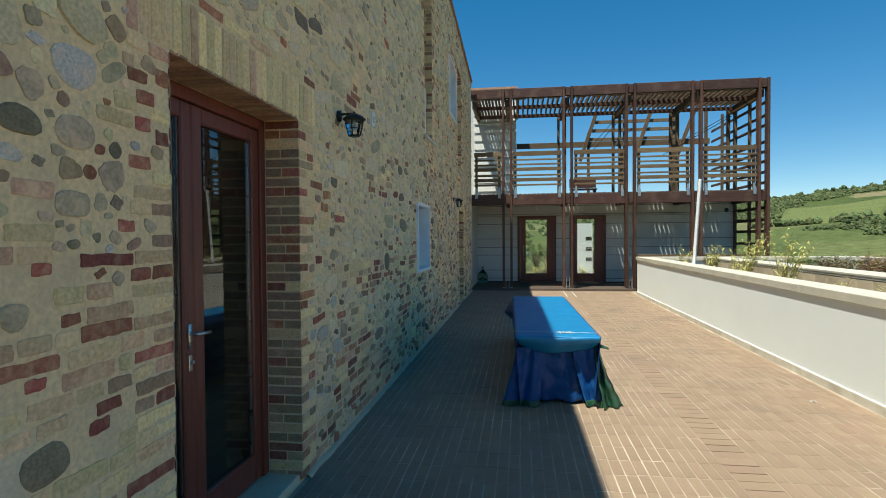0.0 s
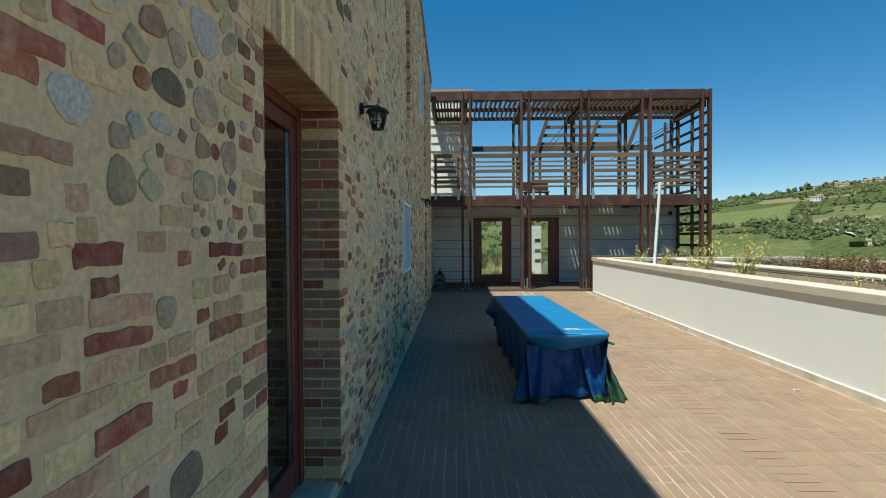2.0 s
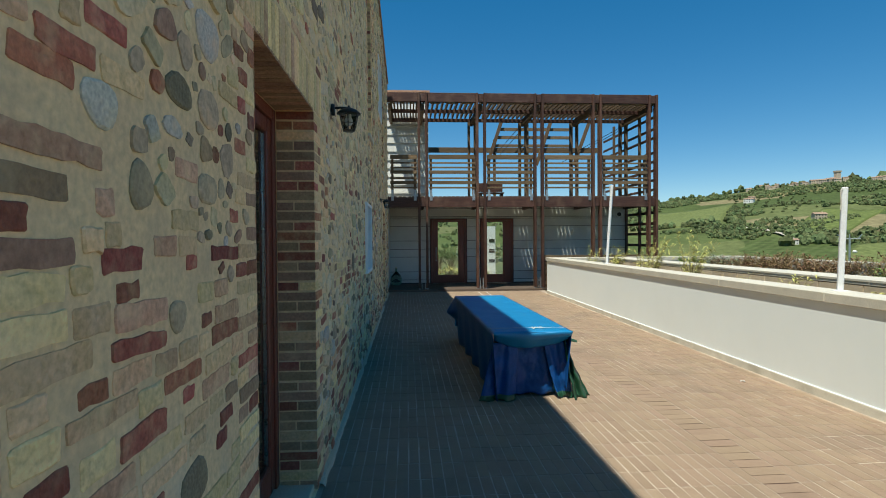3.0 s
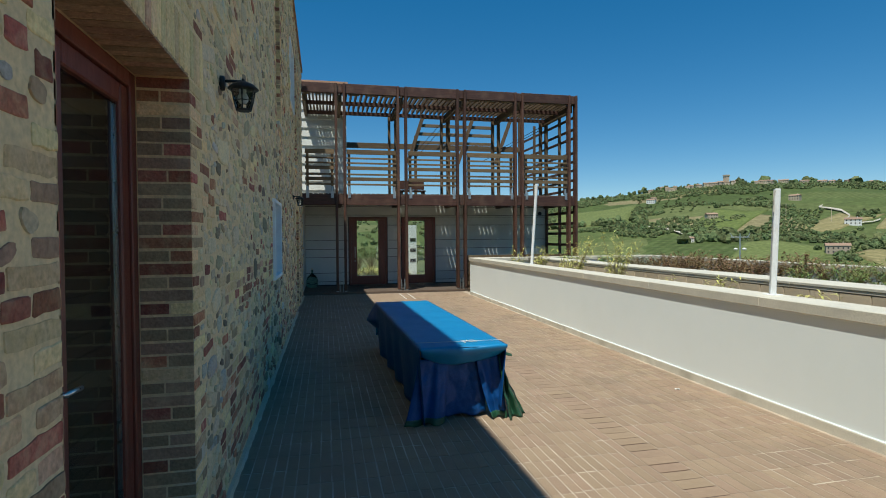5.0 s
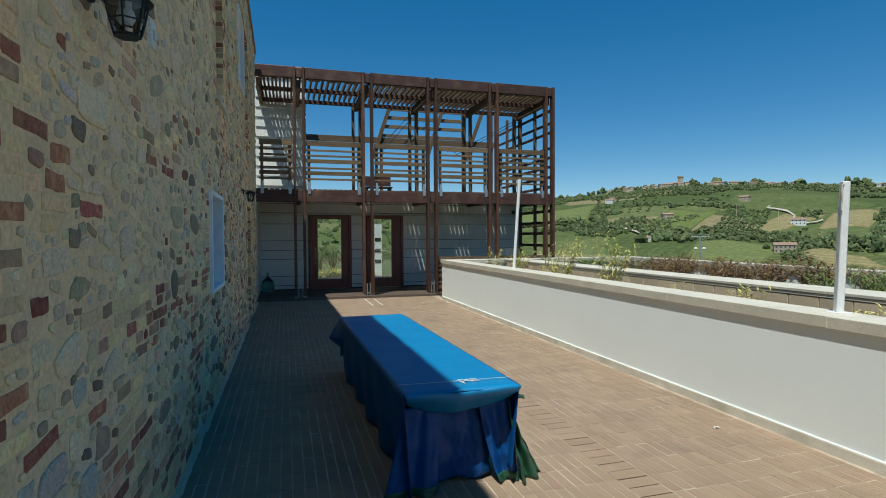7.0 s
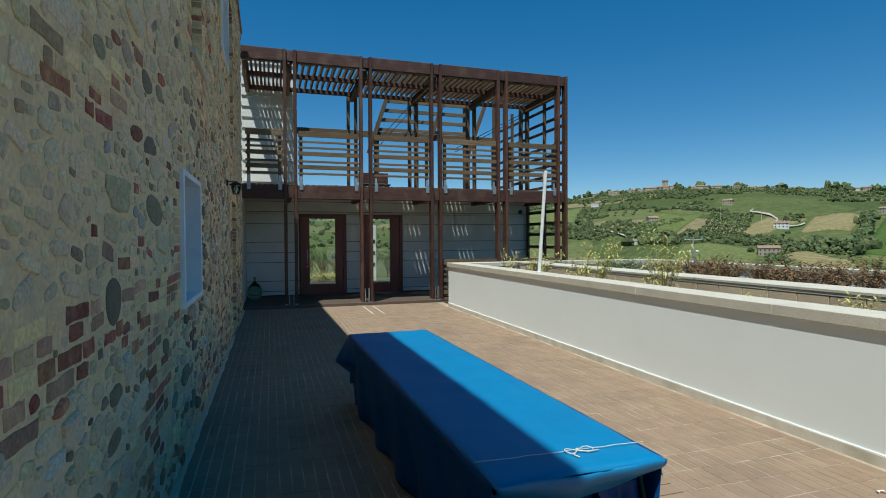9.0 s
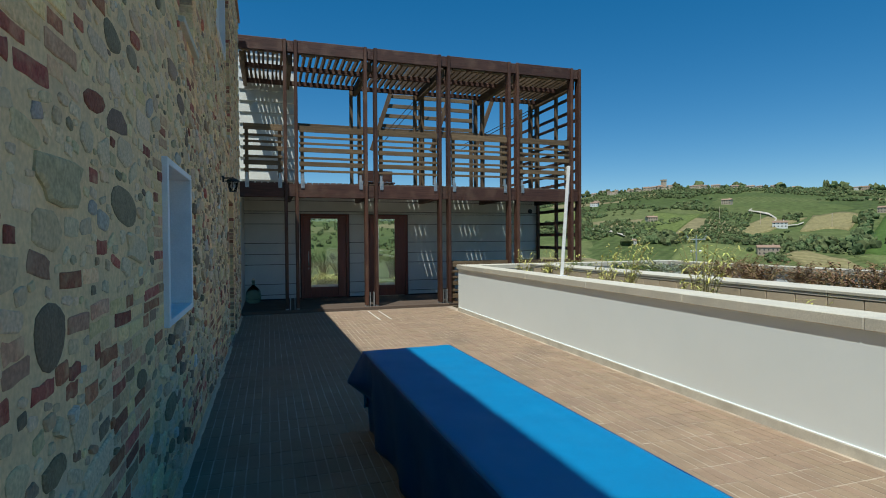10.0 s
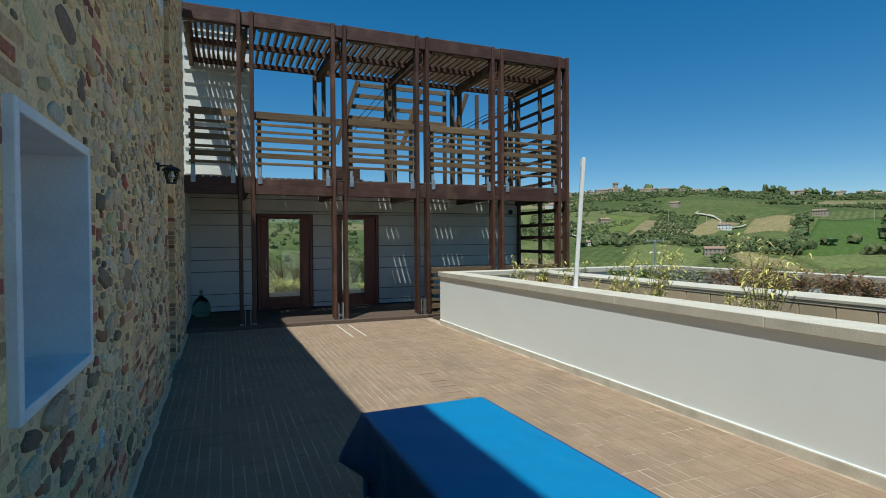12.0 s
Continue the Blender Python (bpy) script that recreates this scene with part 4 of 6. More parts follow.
def sheet(nu, nv, f):
    """A cloth: the grid of points f(u, v), u and v from 0 to 1."""
    bm = bmesh.new()
    g = [[bm.verts.new(f(i / nu, j / nv)) for j in range(nv + 1)] for i in range(nu + 1)]
    for i in range(nu):
        for j in range(nv):
            bm.faces.new((g[i][j], g[i + 1][j], g[i + 1][j + 1], g[i][j + 1]))
    return bm


def cloth(name, nu, nv, f, mat, label=""):
    bm = sheet(nu, nv, f)
    ob = part(name, bm, mat, cover, label, smooth=True)
    solid = ob.modifiers.new("thickness", "SOLIDIFY")
    solid.thickness = 0.003
    return ob


def n3(x, y, z, s):
    return noise.noise(Vector((x * s, y * s, z * s)))


def top_sheet(u, v):
    x, y = TX0 + (TX1 - TX0) * u, TY0 + (TY1 - TY0) * v
    edge = min(u, 1 - u, v * 4, (1 - v) * 4)
    z = TZ + 0.005 * n3(x, y, 0, 3.0) + 0.003 * n3(x, y * 0.4, 4, 9) - 0.012 * max(0, 1 - edge / 0.04) ** 2
    return (x, y, z)


cloth("top_sheet", 40, 120, top_sheet, "tarp")


def front_lip(u, v):
    # the folded end of the cover: a full curve that dips in the middle and tucks in below
    x = TX0 + (TX1 - TX0) * (u + 0.04 * v * (0.5 - u) * 2)
    sag = 0.10 + 0.085 * math.sin(math.pi * u) ** 0.8
    y = TY0 - 0.012 * math.sin(math.pi * min(v * 1.6, 1)) + 0.14 * v ** 1.6
    z = TZ - 0.010 - sag * v + 0.006 * math.sin(9 * u + 2 * v)
    return (x, y + 0.010 * n3(x, z, 1, 7), z)


cloth("end_fold", 36, 12, front_lip, "tarp", "creased folded end of the blue cover")


def skirt(x0, x1, top, foot, folds, phase, flare, side, bottom=0.01):
    def f(u, v):
        x = x0 + (x1 - x0) * u
        spread = v ** 1.3
        xx = x + flare * spread * (u - 0.5) + side * spread
        wave = math.sin(folds * math.pi * u + phase) * 0.5 + 0.5 * n3(u * 3, v, phase, 1.7)
        y = top + (foot - top) * v - 0.050 * wave * (0.25 + 0.75 * v) + 0.014 * n3(x, v * 0.5, phase, 9) + 0.010 * n3(x + 0.6 * v, v, phase, 14) + 0.005 * n3(x, v, phase, 30)
        z = 0.60 + (bottom - 0.60) * v + (0.012 * math.sin(13 * u + phase) if v > 0.9 else 0)
        return (xx, y, max(z, 0.004))
    return f


FLAPS = [skirt(-0.01, 0.27, TY0 + 0.15, TY0 + 0.08, 3.0, 0.4, 0.10, -0.10),
         skirt(0.22, 0.66, TY0 + 0.20, TY0 + 0.22, 2.6, 2.0, 0.00, 0.01, 0.03),
         skirt(0.55, 0.81, TY0 + 0.15, TY0 + 0.13, 2.8, 1.1, -0.08, 0.10)]
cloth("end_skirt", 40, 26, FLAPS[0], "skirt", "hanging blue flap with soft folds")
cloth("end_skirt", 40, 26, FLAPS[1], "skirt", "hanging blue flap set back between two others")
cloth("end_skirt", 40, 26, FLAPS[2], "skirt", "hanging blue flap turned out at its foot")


def green_flap(u, v):
    x = 0.77 + 0.06 * u + (0.07 + 0.17 * u) * v ** 1.6
    y = TY0 + 0.14 + 0.10 * u - 0.09 * v - 0.04 * math.sin(3.5 * u * math.pi + v)
    z = 0.62 + (0.004 - 0.62) * v + 0.03 * u * (1 - v)
    return (x + 0.012 * n3(x, z, 8, 9), y + 0.022 * n3(x, z, 3, 8), max(z, 0.004))


cloth("corner_flap", 24, 24, green_flap, "tarp_green", "dark green underside of the cover turned out at the corner")


def hem_of(f):
    return lambda u, v: (f(u, 0.90 + 0.10 * v)[0], f(u, 0.90 + 0.10 * v)[1] - 0.007, f(u, 0.90 + 0.10 * v)[2])


cloth("green_hem", 40, 4, hem_of(FLAPS[0]), "tarp_green", "dark green hem at the foot of the cover")
cloth("green_hem", 40, 4, hem_of(FLAPS[2]), "tarp_green", "dark green turned hem at the foot of the cover")


def side_skirt(x_top, x_foot, out, z_foot, ripple):
    def f(u, v):
        y = TY0 + 0.03 + (TY1 - TY0 - 0.05) * u
        x = x_top + (x_foot - x_top) * v + out * 0.030 * math.sin(ripple * u + 3 * n3(u * 4, 0, ripple, 1)) * v
        foot = z_foot + 0.012 * math.sin(5 * u + ripple) + 0.03 * abs(math.sin(2.1 * u + 1))
        return (x, y, TZ - 0.008 + (foot - TZ) * v)
    return f


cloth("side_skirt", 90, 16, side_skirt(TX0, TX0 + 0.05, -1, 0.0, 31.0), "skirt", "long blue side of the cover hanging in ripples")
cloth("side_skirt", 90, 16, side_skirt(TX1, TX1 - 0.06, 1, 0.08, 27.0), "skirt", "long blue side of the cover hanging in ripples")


def back_skirt(u, v):
    x = TX0 + (TX1 - TX0) * u
    return (x, TY1 + 0.02 * math.sin(16 * u) * v - 0.05 * v, TZ - 0.008 - 0.5 * v)


cloth("end_skirt", 30, 12, back_skirt, "tarp")


def ear(u, v):
    # the gathered corner that sticks out at the far end
    puff = math.sin(math.pi * min(1.0, 0.04 + 0.9 * v)) * math.sin(math.pi * (0.08 + 0.84 * u)) ** 0.7
    point = max(0.0, 1 - abs(v - 0.62) / (0.62 if v < 0.62 else 0.38))
    x = TX0 + 0.004 - 0.17 * point * u ** 1.3 + 0.05 * v * v + 0.004 * puff
    y = TY1 - 0.52 + 0.53 * u + 0.02 * math.sin(5 * v) * (1 - u)
    z = TZ - 0.012 - (0.30 + 0.14 * u) * v + 0.008 * math.sin(11 * u + 4 * v)
    return (x, y, z)


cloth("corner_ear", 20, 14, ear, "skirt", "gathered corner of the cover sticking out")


def strap_end(u, v):
    return (TX1 - 0.05 + 0.14 * u, TY0 + 0.13 + 0.02 * math.sin(3 * u) + 0.01 * v, 0.63 - 0.035 * u + 0.045 * (v - 0.5) * (1 - 0.5 * u))


cloth("strap_end", 14, 4, strap_end, "tarp_green", "green corner of the cover sticking out")

cord = thing("cord", (0.4, TY0 + 0.18, TZ), "thin white cord tied across the cover in a bow", "cord")
bm = bmesh.new()
tube(bm, [(TX0 - 0.004 + (TX1 - TX0 + 0.008) * k / 24, TY0 + 0.215 - 0.0018 * k + 0.003 * math.sin(k), TZ + 0.009 + 0.001 * math.sin(2 * k)) for k in range(25)], 0.0020, 6)
part("line", bm, "cord", cord, smooth=True)
bm = bmesh.new()
for s, size in ((1, 0.075), (-1, 0.06)):
    tube(bm, [(0.47 + s * size * math.sin(a) , TY0 + 0.175 + 0.028 * math.sin(2 * a), TZ + 0.011 + 0.004 * abs(math.sin(a))) for a in [math.pi * k / 14 for k in range(15)]], 0.0026, 6)
tube(bm, [(0.47, TY0 + 0.178, TZ + 0.012), (0.51, TY0 + 0.15, TZ + 0.010), (0.57, TY0 + 0.155, TZ + 0.010)], 0.0035, 6)
tube(bm, [(0.47, TY0 + 0.178, TZ + 0.012), (0.43, TY0 + 0.14, TZ + 0.010), (0.44, TY0 + 0.11, TZ + 0.010)], 0.0035, 6)
bmesh.ops.create_icosphere(bm, subdivisions=1, radius=0.009, matrix=pose(0.47, TY0 + 0.178, TZ + 0.014))
part("bow", bm, "cord", cord, smooth=True)

# the table stands a little askew to the wall
askew = Matrix.Translation((0.4, TY0, 0)) @ Matrix.Rotation(radians(1.15), 4, "Z") @ Matrix.Translation((-0.4, -TY0, 0))
for ob in (table, cover, cord):
    ob.matrix_basis = askew @ ob.matrix_basis

# ---- land, fields and distance ----
SKYLINE = [(-180, 2.0), (-90, 2.0), (-10, 2.2), (10, 2.3), (15, 2.4), (20, 2.8), (25, 3.35), (30, 3.95), (35, 4.5), (40, 4.75), (45, 4.55), (50, 4.25), (55, 3.9), (62, 3.4), (75, 2.8), (120, 2.2), (180, 2.0)]
RIDGE = 950.0


def skyline(az):
    for (a0, e0), (a1, e1) in zip(SKYLINE, SKYLINE[1:]):
        if a0 <= az <= a1:
            return e0 + (e1 - e0) * (az - a0) / (a1 - a0)
    return 2.0


def land(x, y):
    r = math.hypot(x, y)
    az = math.degrees(math.atan2(x, y))
    front = -0.35 - 5.2 * min(max((y + 9) / 14, 0), 1) * min(max((r - 9) / 22, 0), 1) * min(max((x - 9) / 10, 0), 1)
    if r < 40:
        return front if r > 9 else -0.5
    top = 1.7 + RIDGE * math.tan(radians(skyline(az)))
    low = -13.0
    if r < 300:
        s = (r - 40) / 260
        h = front + (low - front) * (s * s * (3 - 2 * s))
    elif r < RIDGE:
        s = (r - 300) / (RIDGE - 300)
        h = low + (top - low) * (0.82 * s + 0.18 * math.sin(s * math.pi / 2) ** 2)
        h += 5.0 * noise.noise(Vector((x * 0.006, y * 0.006, 0))) * math.sin(s * math.pi)
    else:
        h = top - (r - RIDGE) * 0.05
    return h + (1.2 * noise.noise(Vector((x * 0.03, y * 0.03, 3))) if r > 60 else 0)


def farmland():
    m, n, l, p = material("farmland")
    co = n.new("ShaderNodeTexCoord")
    warp = n.new("ShaderNodeTexNoise"); warp.inputs["Scale"].default_value = 0.02
    l.new(co.outputs["Object"], warp.inputs["Vector"])
    add = n.new("ShaderNodeVectorMath"); add.operation = "MULTIPLY_ADD"
    l.new(warp.outputs["Color"], add.inputs[0]); add.inputs[1].default_value = (40, 40, 0); l.new(co.outputs["Object"], add.inputs[2])
    cells = n.new("ShaderNodeTexVoronoi"); cells.inputs["Scale"].default_value = 0.0115
    l.new(add.outputs["Vector"], cells.inputs["Vector"])
    split = n.new("ShaderNodeSeparateColor"); l.new(cells.outputs["Color"], split.inputs["Color"])
    ramp = n.new("ShaderNodeValToRGB"); ramp.color_ramp.interpolation = "CONSTANT"
    stops = [(0.0, (0.090, 0.115, 0.042)), (0.22, (0.125, 0.145, 0.055)), (0.42, (0.080, 0.105, 0.038)), (0.6, (0.150, 0.155, 0.068)), (0.74, (0.095, 0.122, 0.042)), (0.88, (0.22, 0.19, 0.10))]
    ramp.color_ramp.elements[0].color = (*stops[0][1], 1)
    ramp.color_ramp.elements[1].position, ramp.color_ramp.elements[1].color = stops[1][0], (*stops[1][1], 1)
    for at, c in stops[2:]:
        e = ramp.color_ramp.elements.new(at); e.color = (*c, 1)
    l.new(split.outputs["Red"], ramp.inputs["Fac"])
    turned = n.new("ShaderNodeVectorRotate"); turned.inputs["Axis"].default_value = (0, 0, 1)
    ang = n.new("ShaderNodeMath"); ang.operation = "MULTIPLY"; ang.inputs[1].default_value = 3.0
    l.new(split.outputs["Green"], ang.inputs[0]); l.new(ang.outputs[0], turned.inputs["Angle"]); l.new(co.outputs["Object"], turned.inputs["Vector"])
    rows = n.new("ShaderNodeTexWave"); rows.inputs["Scale"].default_value = 0.055; rows.inputs["Distortion"].default_value = 1.0
    l.new(turned.outputs["Vector"], rows.inputs["Vector"])
    strength = n.new("ShaderNodeMath"); strength.operation = "GREATER_THAN"; strength.inputs[1].default_value = 0.5
    l.new(split.outputs["Blue"], strength.inputs[0])
    fac = n.new("ShaderNodeMath"); fac.operation = "MULTIPLY"; l.new(rows.outputs["Fac"], fac.inputs[0]); l.new(strength.outputs[0], fac.inputs[1])
    fac2 = n.new("ShaderNodeMath"); fac2.operation = "MULTIPLY"; fac2.inputs[1].default_value = 0.55; l.new(fac.outputs[0], fac2.inputs[0])
    mix = n.new("ShaderNodeMix"); mix.data_type = "RGBA"
    l.new(fac2.outputs[0], mix.inputs["Factor"]); l.new(ramp.outputs["Color"], mix.inputs["A"]); mix.inputs["B"].default_value = (0.05, 0.08, 0.02, 1)
    spots = n.new("ShaderNodeTexNoise"); spots.inputs["Scale"].default_value = 0.16; spots.inputs["Detail"].default_value = 10; spots.inputs["Roughness"].default_value = 0.7
    l.new(co.outputs["Object"], spots.inputs["Vector"])
    k = n.new("ShaderNodeMapRange"); k.inputs["From Min"].default_value, k.inputs["From Max"].default_value = 0.3, 0.7
    k.inputs["To Min"].default_value, k.inputs["To Max"].default_value = 0.55, 1.35
    l.new(spots.outputs["Fac"], k.inputs["Value"])
    sc = n.new("ShaderNodeVectorMath"); sc.operation = "SCALE"; l.new(mix.outputs["Result"], sc.inputs[0]); l.new(k.outputs["Result"], sc.inputs["Scale"])
    l.new(sc.outputs["Vector"], p.inputs["Base Color"])
    p.inputs["Roughness"].default_value = 0.95
    p.inputs["Specular IOR Level"].default_value = 0.1
    return m


M["farmland"] = farmland()


def crop(name, a, b, stripe=0.0):
    """A field: two tones, with drilled rows where stripe is given (rows per metre)."""
    m = surface(name, a, b, 0.95, 0.05, 0.45, 0.0, spec=0.1, speck=0.35)
    if stripe:
        n, l = m.node_tree.nodes, m.node_tree.links
        p = n["Principled BSDF"]
        old = p.inputs["Base Color"].links[0].from_socket
        w = n.new("ShaderNodeTexWave"); w.inputs["Scale"].default_value = stripe; w.inputs["Distortion"].default_value = 2.0
        l.new(n["Texture Coordinate"].outputs["Object"], w.inputs["Vector"])
        mx = n.new("ShaderNodeMix"); mx.data_type = "RGBA"
        f = n.new("ShaderNodeMath"); f.operation = "MULTIPLY"; f.inputs[1].default_value = 0.5
        l.new(w.outputs["Fac"], f.inputs[0]); l.new(f.outputs[0], mx.inputs["Factor"])
        l.new(old, mx.inputs["A"]); mx.inputs["B"].default_value = (b[0] * 0.6, b[1] * 0.7, b[2] * 0.6, 1)
        l.new(mx.outputs["Result"], p.inputs["Base Color"])
    return m


M["f_green"] = crop("bright_green_crop", (0.080, 0.130, 0.032), (0.070, 0.118, 0.03))
M["f_light"] = crop("light_green_meadow", (0.150, 0.175, 0.062), (0.13, 0.157, 0.055))
M["f_tan"] = crop("ripe_tan_crop", (0.30, 0.25, 0.125), (0.25, 0.21, 0.10), 0.05)
M["f_vine"] = crop("vineyard_rows", (0.17, 0.20, 0.065), (0.12, 0.15, 0.045), 0.07)
M["road"] = crop("white_gravel_road", (0.50, 0.46, 0.38), (0.44, 0.40, 0.33))

rs = [0, 9, 14, 20, 28, 40, 55, 75, 100, 135, 175, 220, 260, 300] + [300 + 26 * k for k in range(1, 26)] + [1000, 1100, 1300, 1700, 2400, 3500]
bm = bmesh.new()
ring = []
azs = []
a = -180.0
while a < 180:
    azs.append(a)
    a += 1.0 if 5 < a < 80 else 5.0
for r in rs:
    ring.append([bm.verts.new((r * math.sin(radians(a)), r * math.cos(radians(a)), land(r * math.sin(radians(a)), r * math.cos(radians(a))))) for a in azs] if r else None)
centre = bm.verts.new((0, 0, -0.5))
for k in range(len(azs)):
    j = (k + 1) % len(azs)
    bm.faces.new((centre, ring[1][j], ring[1][k]))
    for r0, r1 in zip(ring[1:], ring[2:]):
        bm.faces.new((r0[k], r0[j], r1[j], r1[k]))
ground = whole("ground", bm, "farmland", "rolling green farmland rising to a long hill ridge", "land", kind="structure", smooth=True)


def ground_under(x, y):
    return land(x, y)


def place(az, s):
    """A spot on the hillside: azimuth in degrees, s from 0 (valley) to 1 (ridge)."""
    r = 300 + s * (RIDGE - 300)
    x, y = r * math.sin(radians(az)), r * math.cos(radians(az))
    return x, y, land(x, y)


def field(name, az0, az1, s0, s1, mat, label, lean=0.0):
    bm = bmesh.new()
    nu, nv = 14, 10
    g = []
    for i in range(nu + 1):
        row = []
        for j in range(nv + 1):
            u, v = i / nu, j / nv
            az = az0 + (az1 - az0) * u + lean * (v - 0.5)
            s = s0 + (s1 - s0) * v + 0.018 * math.sin(5 * u + s0 * 40)
            x, y, z = place(az, s)
            row.append(bm.verts.new((x, y, z + 0.9)))
        g.append(row)
    for i in range(nu):
        for j in range(nv):
            bm.faces.new((g[i][j], g[i + 1][j], g[i + 1][j + 1], g[i][j + 1]))
    rim = [g[i][0] for i in range(nu + 1)] + [g[nu][j] for j in range(1, nv + 1)] + [g[i][nv] for i in range(nu - 1, -1, -1)] + [g[0][j] for j in range(nv - 1, 0, -1)]
    low = [bm.verts.new(v.co - Vector((0, 0, 5))) for v in rim]
    for i in range(len(rim)):
        k = (i + 1) % len(rim)
        bm.faces.new((rim[i], rim[k], low[k], low[i]))
    return whole(name, bm, mat, label, "field", kind="structure", smooth=True)


field("field_1", 56.0, 61.5, 0.09, 0.42, "f_green", "bright green crop field on the hillside", 1.5)
field("field_2", 51.4, 54.8, 0.27, 0.43, "f_tan", "tan striped ripe crop field on the hillside", 1.0)
field("field_3", 47.0, 50.0, 0.22, 0.38, "f_tan", "pale tan mown field on the hillside", 3.0)
field("field_4", 24.0, 31.5, 0.36, 0.62, "f_light", "smooth green meadow on the hillside", 1.0)
field("field_5", 37.8, 42.0, 0.20, 0.40, "f_vine", "vineyard in straight rows on the hillside", 2.5)
field("field_6", 40.5, 47.2, 0.0, 0.12, "f_light", "light green meadow in the valley", 1.5)
field("field_7", 55.5, 66.0, 0.0, 0.07, "f_light", "light green meadow in the valley", -2.0)
field("field_8", 50.5, 54.8, 0.0, 0.07, "f_tan", "pale tan field in the valley", -2.0)
field("field_9", 33.0, 39.0, 0.70, 0.77, "f_tan", "pale tan field below the village", 0.5)


def lane(points, width, label):
    bm = bmesh.new()
    old = None
    n = 30
    for k in range(n + 1):
        t = k / n * (len(points) - 1)
        i = min(int(t), len(points) - 2)
        f = t - i
        az = points[i][0] + (points[i + 1][0] - points[i][0]) * f
        s = points[i][1] + (points[i + 1][1] - points[i][1]) * f
        x, y, z = place(az, s)
        x2, y2, z2 = place(az, s + width)
        pair = (bm.verts.new((x, y, z + 1.3)), bm.verts.new((x2, y2, z2 + 1.3)))
        if old:
            bm.faces.new((old[0], pair[0], pair[1], old[1]))
        old = pair
    return whole("road", bm, "road", label, "road", kind="structure")


lane([(47.3, 0.46), (47.0, 0.43), (48.6, 0.40), (49.2, 0.36), (49.0, 0.33)], 0.016, "white gravel lane climbing the hillside")
lane([(50.0, 0.28), (50.7, 0.30), (51.2, 0.33)], 0.012, "white gravel lane beside a farmhouse")
lane([(33.0, 0.24), (35.0, 0.20), (36.8, 0.15)], 0.012, "white gravel lane in the valley")

# ---- woods, hedges and olive rows ----
M["leaf_far"] = surface("distant_foliage", (0.078, 0.102, 0.044), (0.120, 0.145, 0.062), 0.9, 0.4, 2.0, 0.0, spread=0.45, hue=0.035, island=True, spec=0.1)
ico = bmesh.new()
bmesh.ops.create_icosphere(ico, subdivisions=2, radius=1.0)
ICO_V = np.array([v.co[:] for v in ico.verts])
ico.verts.ensure_lookup_table()
ICO_F = np.array([[v.index for v in f.verts] for f in ico.faces])
ico.free()
rng = np.random.default_rng(7)


def woods(name, spots, label):
    """Many distant trees in one mesh: each of two or three uneven lumps."""
    vs, fs, base = [], [], 0
    for x, y, z, size, tall in spots:
        for k in range(2):
            lump = ICO_V * (1 + 0.28 * rng.standard_normal((len(ICO_V), 1)).clip(-1.6, 1.6))
            scale = size * rng.uniform(0.5, 0.8)
            off = rng.uniform(-0.5, 0.5, 3) * size
            v = lump * np.array([scale, scale, scale * tall]) + np.array([x + off[0], y + off[1], z + size * tall * 0.55 + off[2] * 0.5])
            vs.append(v)
            fs.append(ICO_F + base)
            base += len(v)
    me = bpy.data.meshes.new(name)
    V, F = np.concatenate(vs), np.concatenate(fs)
    me.from_pydata(V.tolist(), [], F.tolist())
    me.materials.append(M["leaf_far"])
    return tagged(new(name, me), label, "trees", kind="stuff")


spots = []
tries = 0
while len(spots) < 7600 and tries < 90000:
    tries += 1
    az, s = rng.uniform(12, 72), rng.uniform(0.02, 1.0)
    x, y, z = place(az, s)
    d = noise.noise(Vector((x * 0.009, y * 0.009, 5))) + 0.5 * noise.noise(Vector((x * 0.03, y * 0.03, 9)))
    want = -0.24 if s > 0.76 else (0.20 if s > 0.5 else (0.28 if s > 0.3 else 0.24))
    open_field = (54.8 < az < 62.5 and 0.07 < s < 0.43) or (51 < az < 55.4 and 0.25 < s < 0.45) or (24 < az < 31.5 and 0.34 < s < 0.63) or (46.3 < az < 50.6 and 0.2 < s < 0.4) or (40 < az < 48 and s < 0.13) or (50 < az < 66 and s < 0.08)
    if d > want and not open_field:
        spots.append((x, y, z, rng.uniform(0.9, 2.6) * (1.0 if s > 0.3 else 0.8), rng.uniform(0.8, 1.3)))
woods("woods", spots, "dark green woods and hedges over the hillside")
spots = []
for i in range(9):
    for j in range(22):
        x, y, z = place(42.8 + i * 0.40 + j * 0.06, 0.17 + j * 0.0115)
        spots.append((x, y, z, rng.uniform(1.3, 2.0), 0.8))
for i in range(7):
    for j in range(9):
        x, y, z = place(31.5 + i * 0.9 + j * 0.1, 0.42 + j * 0.03)
        spots.append((x, y, z, rng.uniform(1.3, 2.1), 0.8))
woods("olive_grove", spots, "rows of small olive trees on the hillside")
spots = []
for az0, az1, s0, s1, n, size in ((22, 33, 0.33, 0.35, 60, 3.2), (54.9, 55.8, 0.08, 0.45, 40, 3.6), (50.5, 56, 0.10, 0.17, 26, 3.4), (61.5, 66, 0.08, 0.40, 60, 4.5), (42, 50, 0.135, 0.16, 24, 2.0), (36, 42, 0.12, 0.18, 50, 3.0), (50.0, 51.2, 0.36, 0.43, 14, 3.0)):
    for k in range(n):
        t = rng.uniform()
        x, y, z = place(az0 + (az1 - az0) * t + rng.normal(0, 0.15), s0 + (s1 - s0) * rng.uniform() if az1 - az0 > 3 else s0 + (s1 - s0) * t)
        spots.append((x, y, z, size * rng.uniform(0.7, 1.3), rng.uniform(0.9, 1.3)))
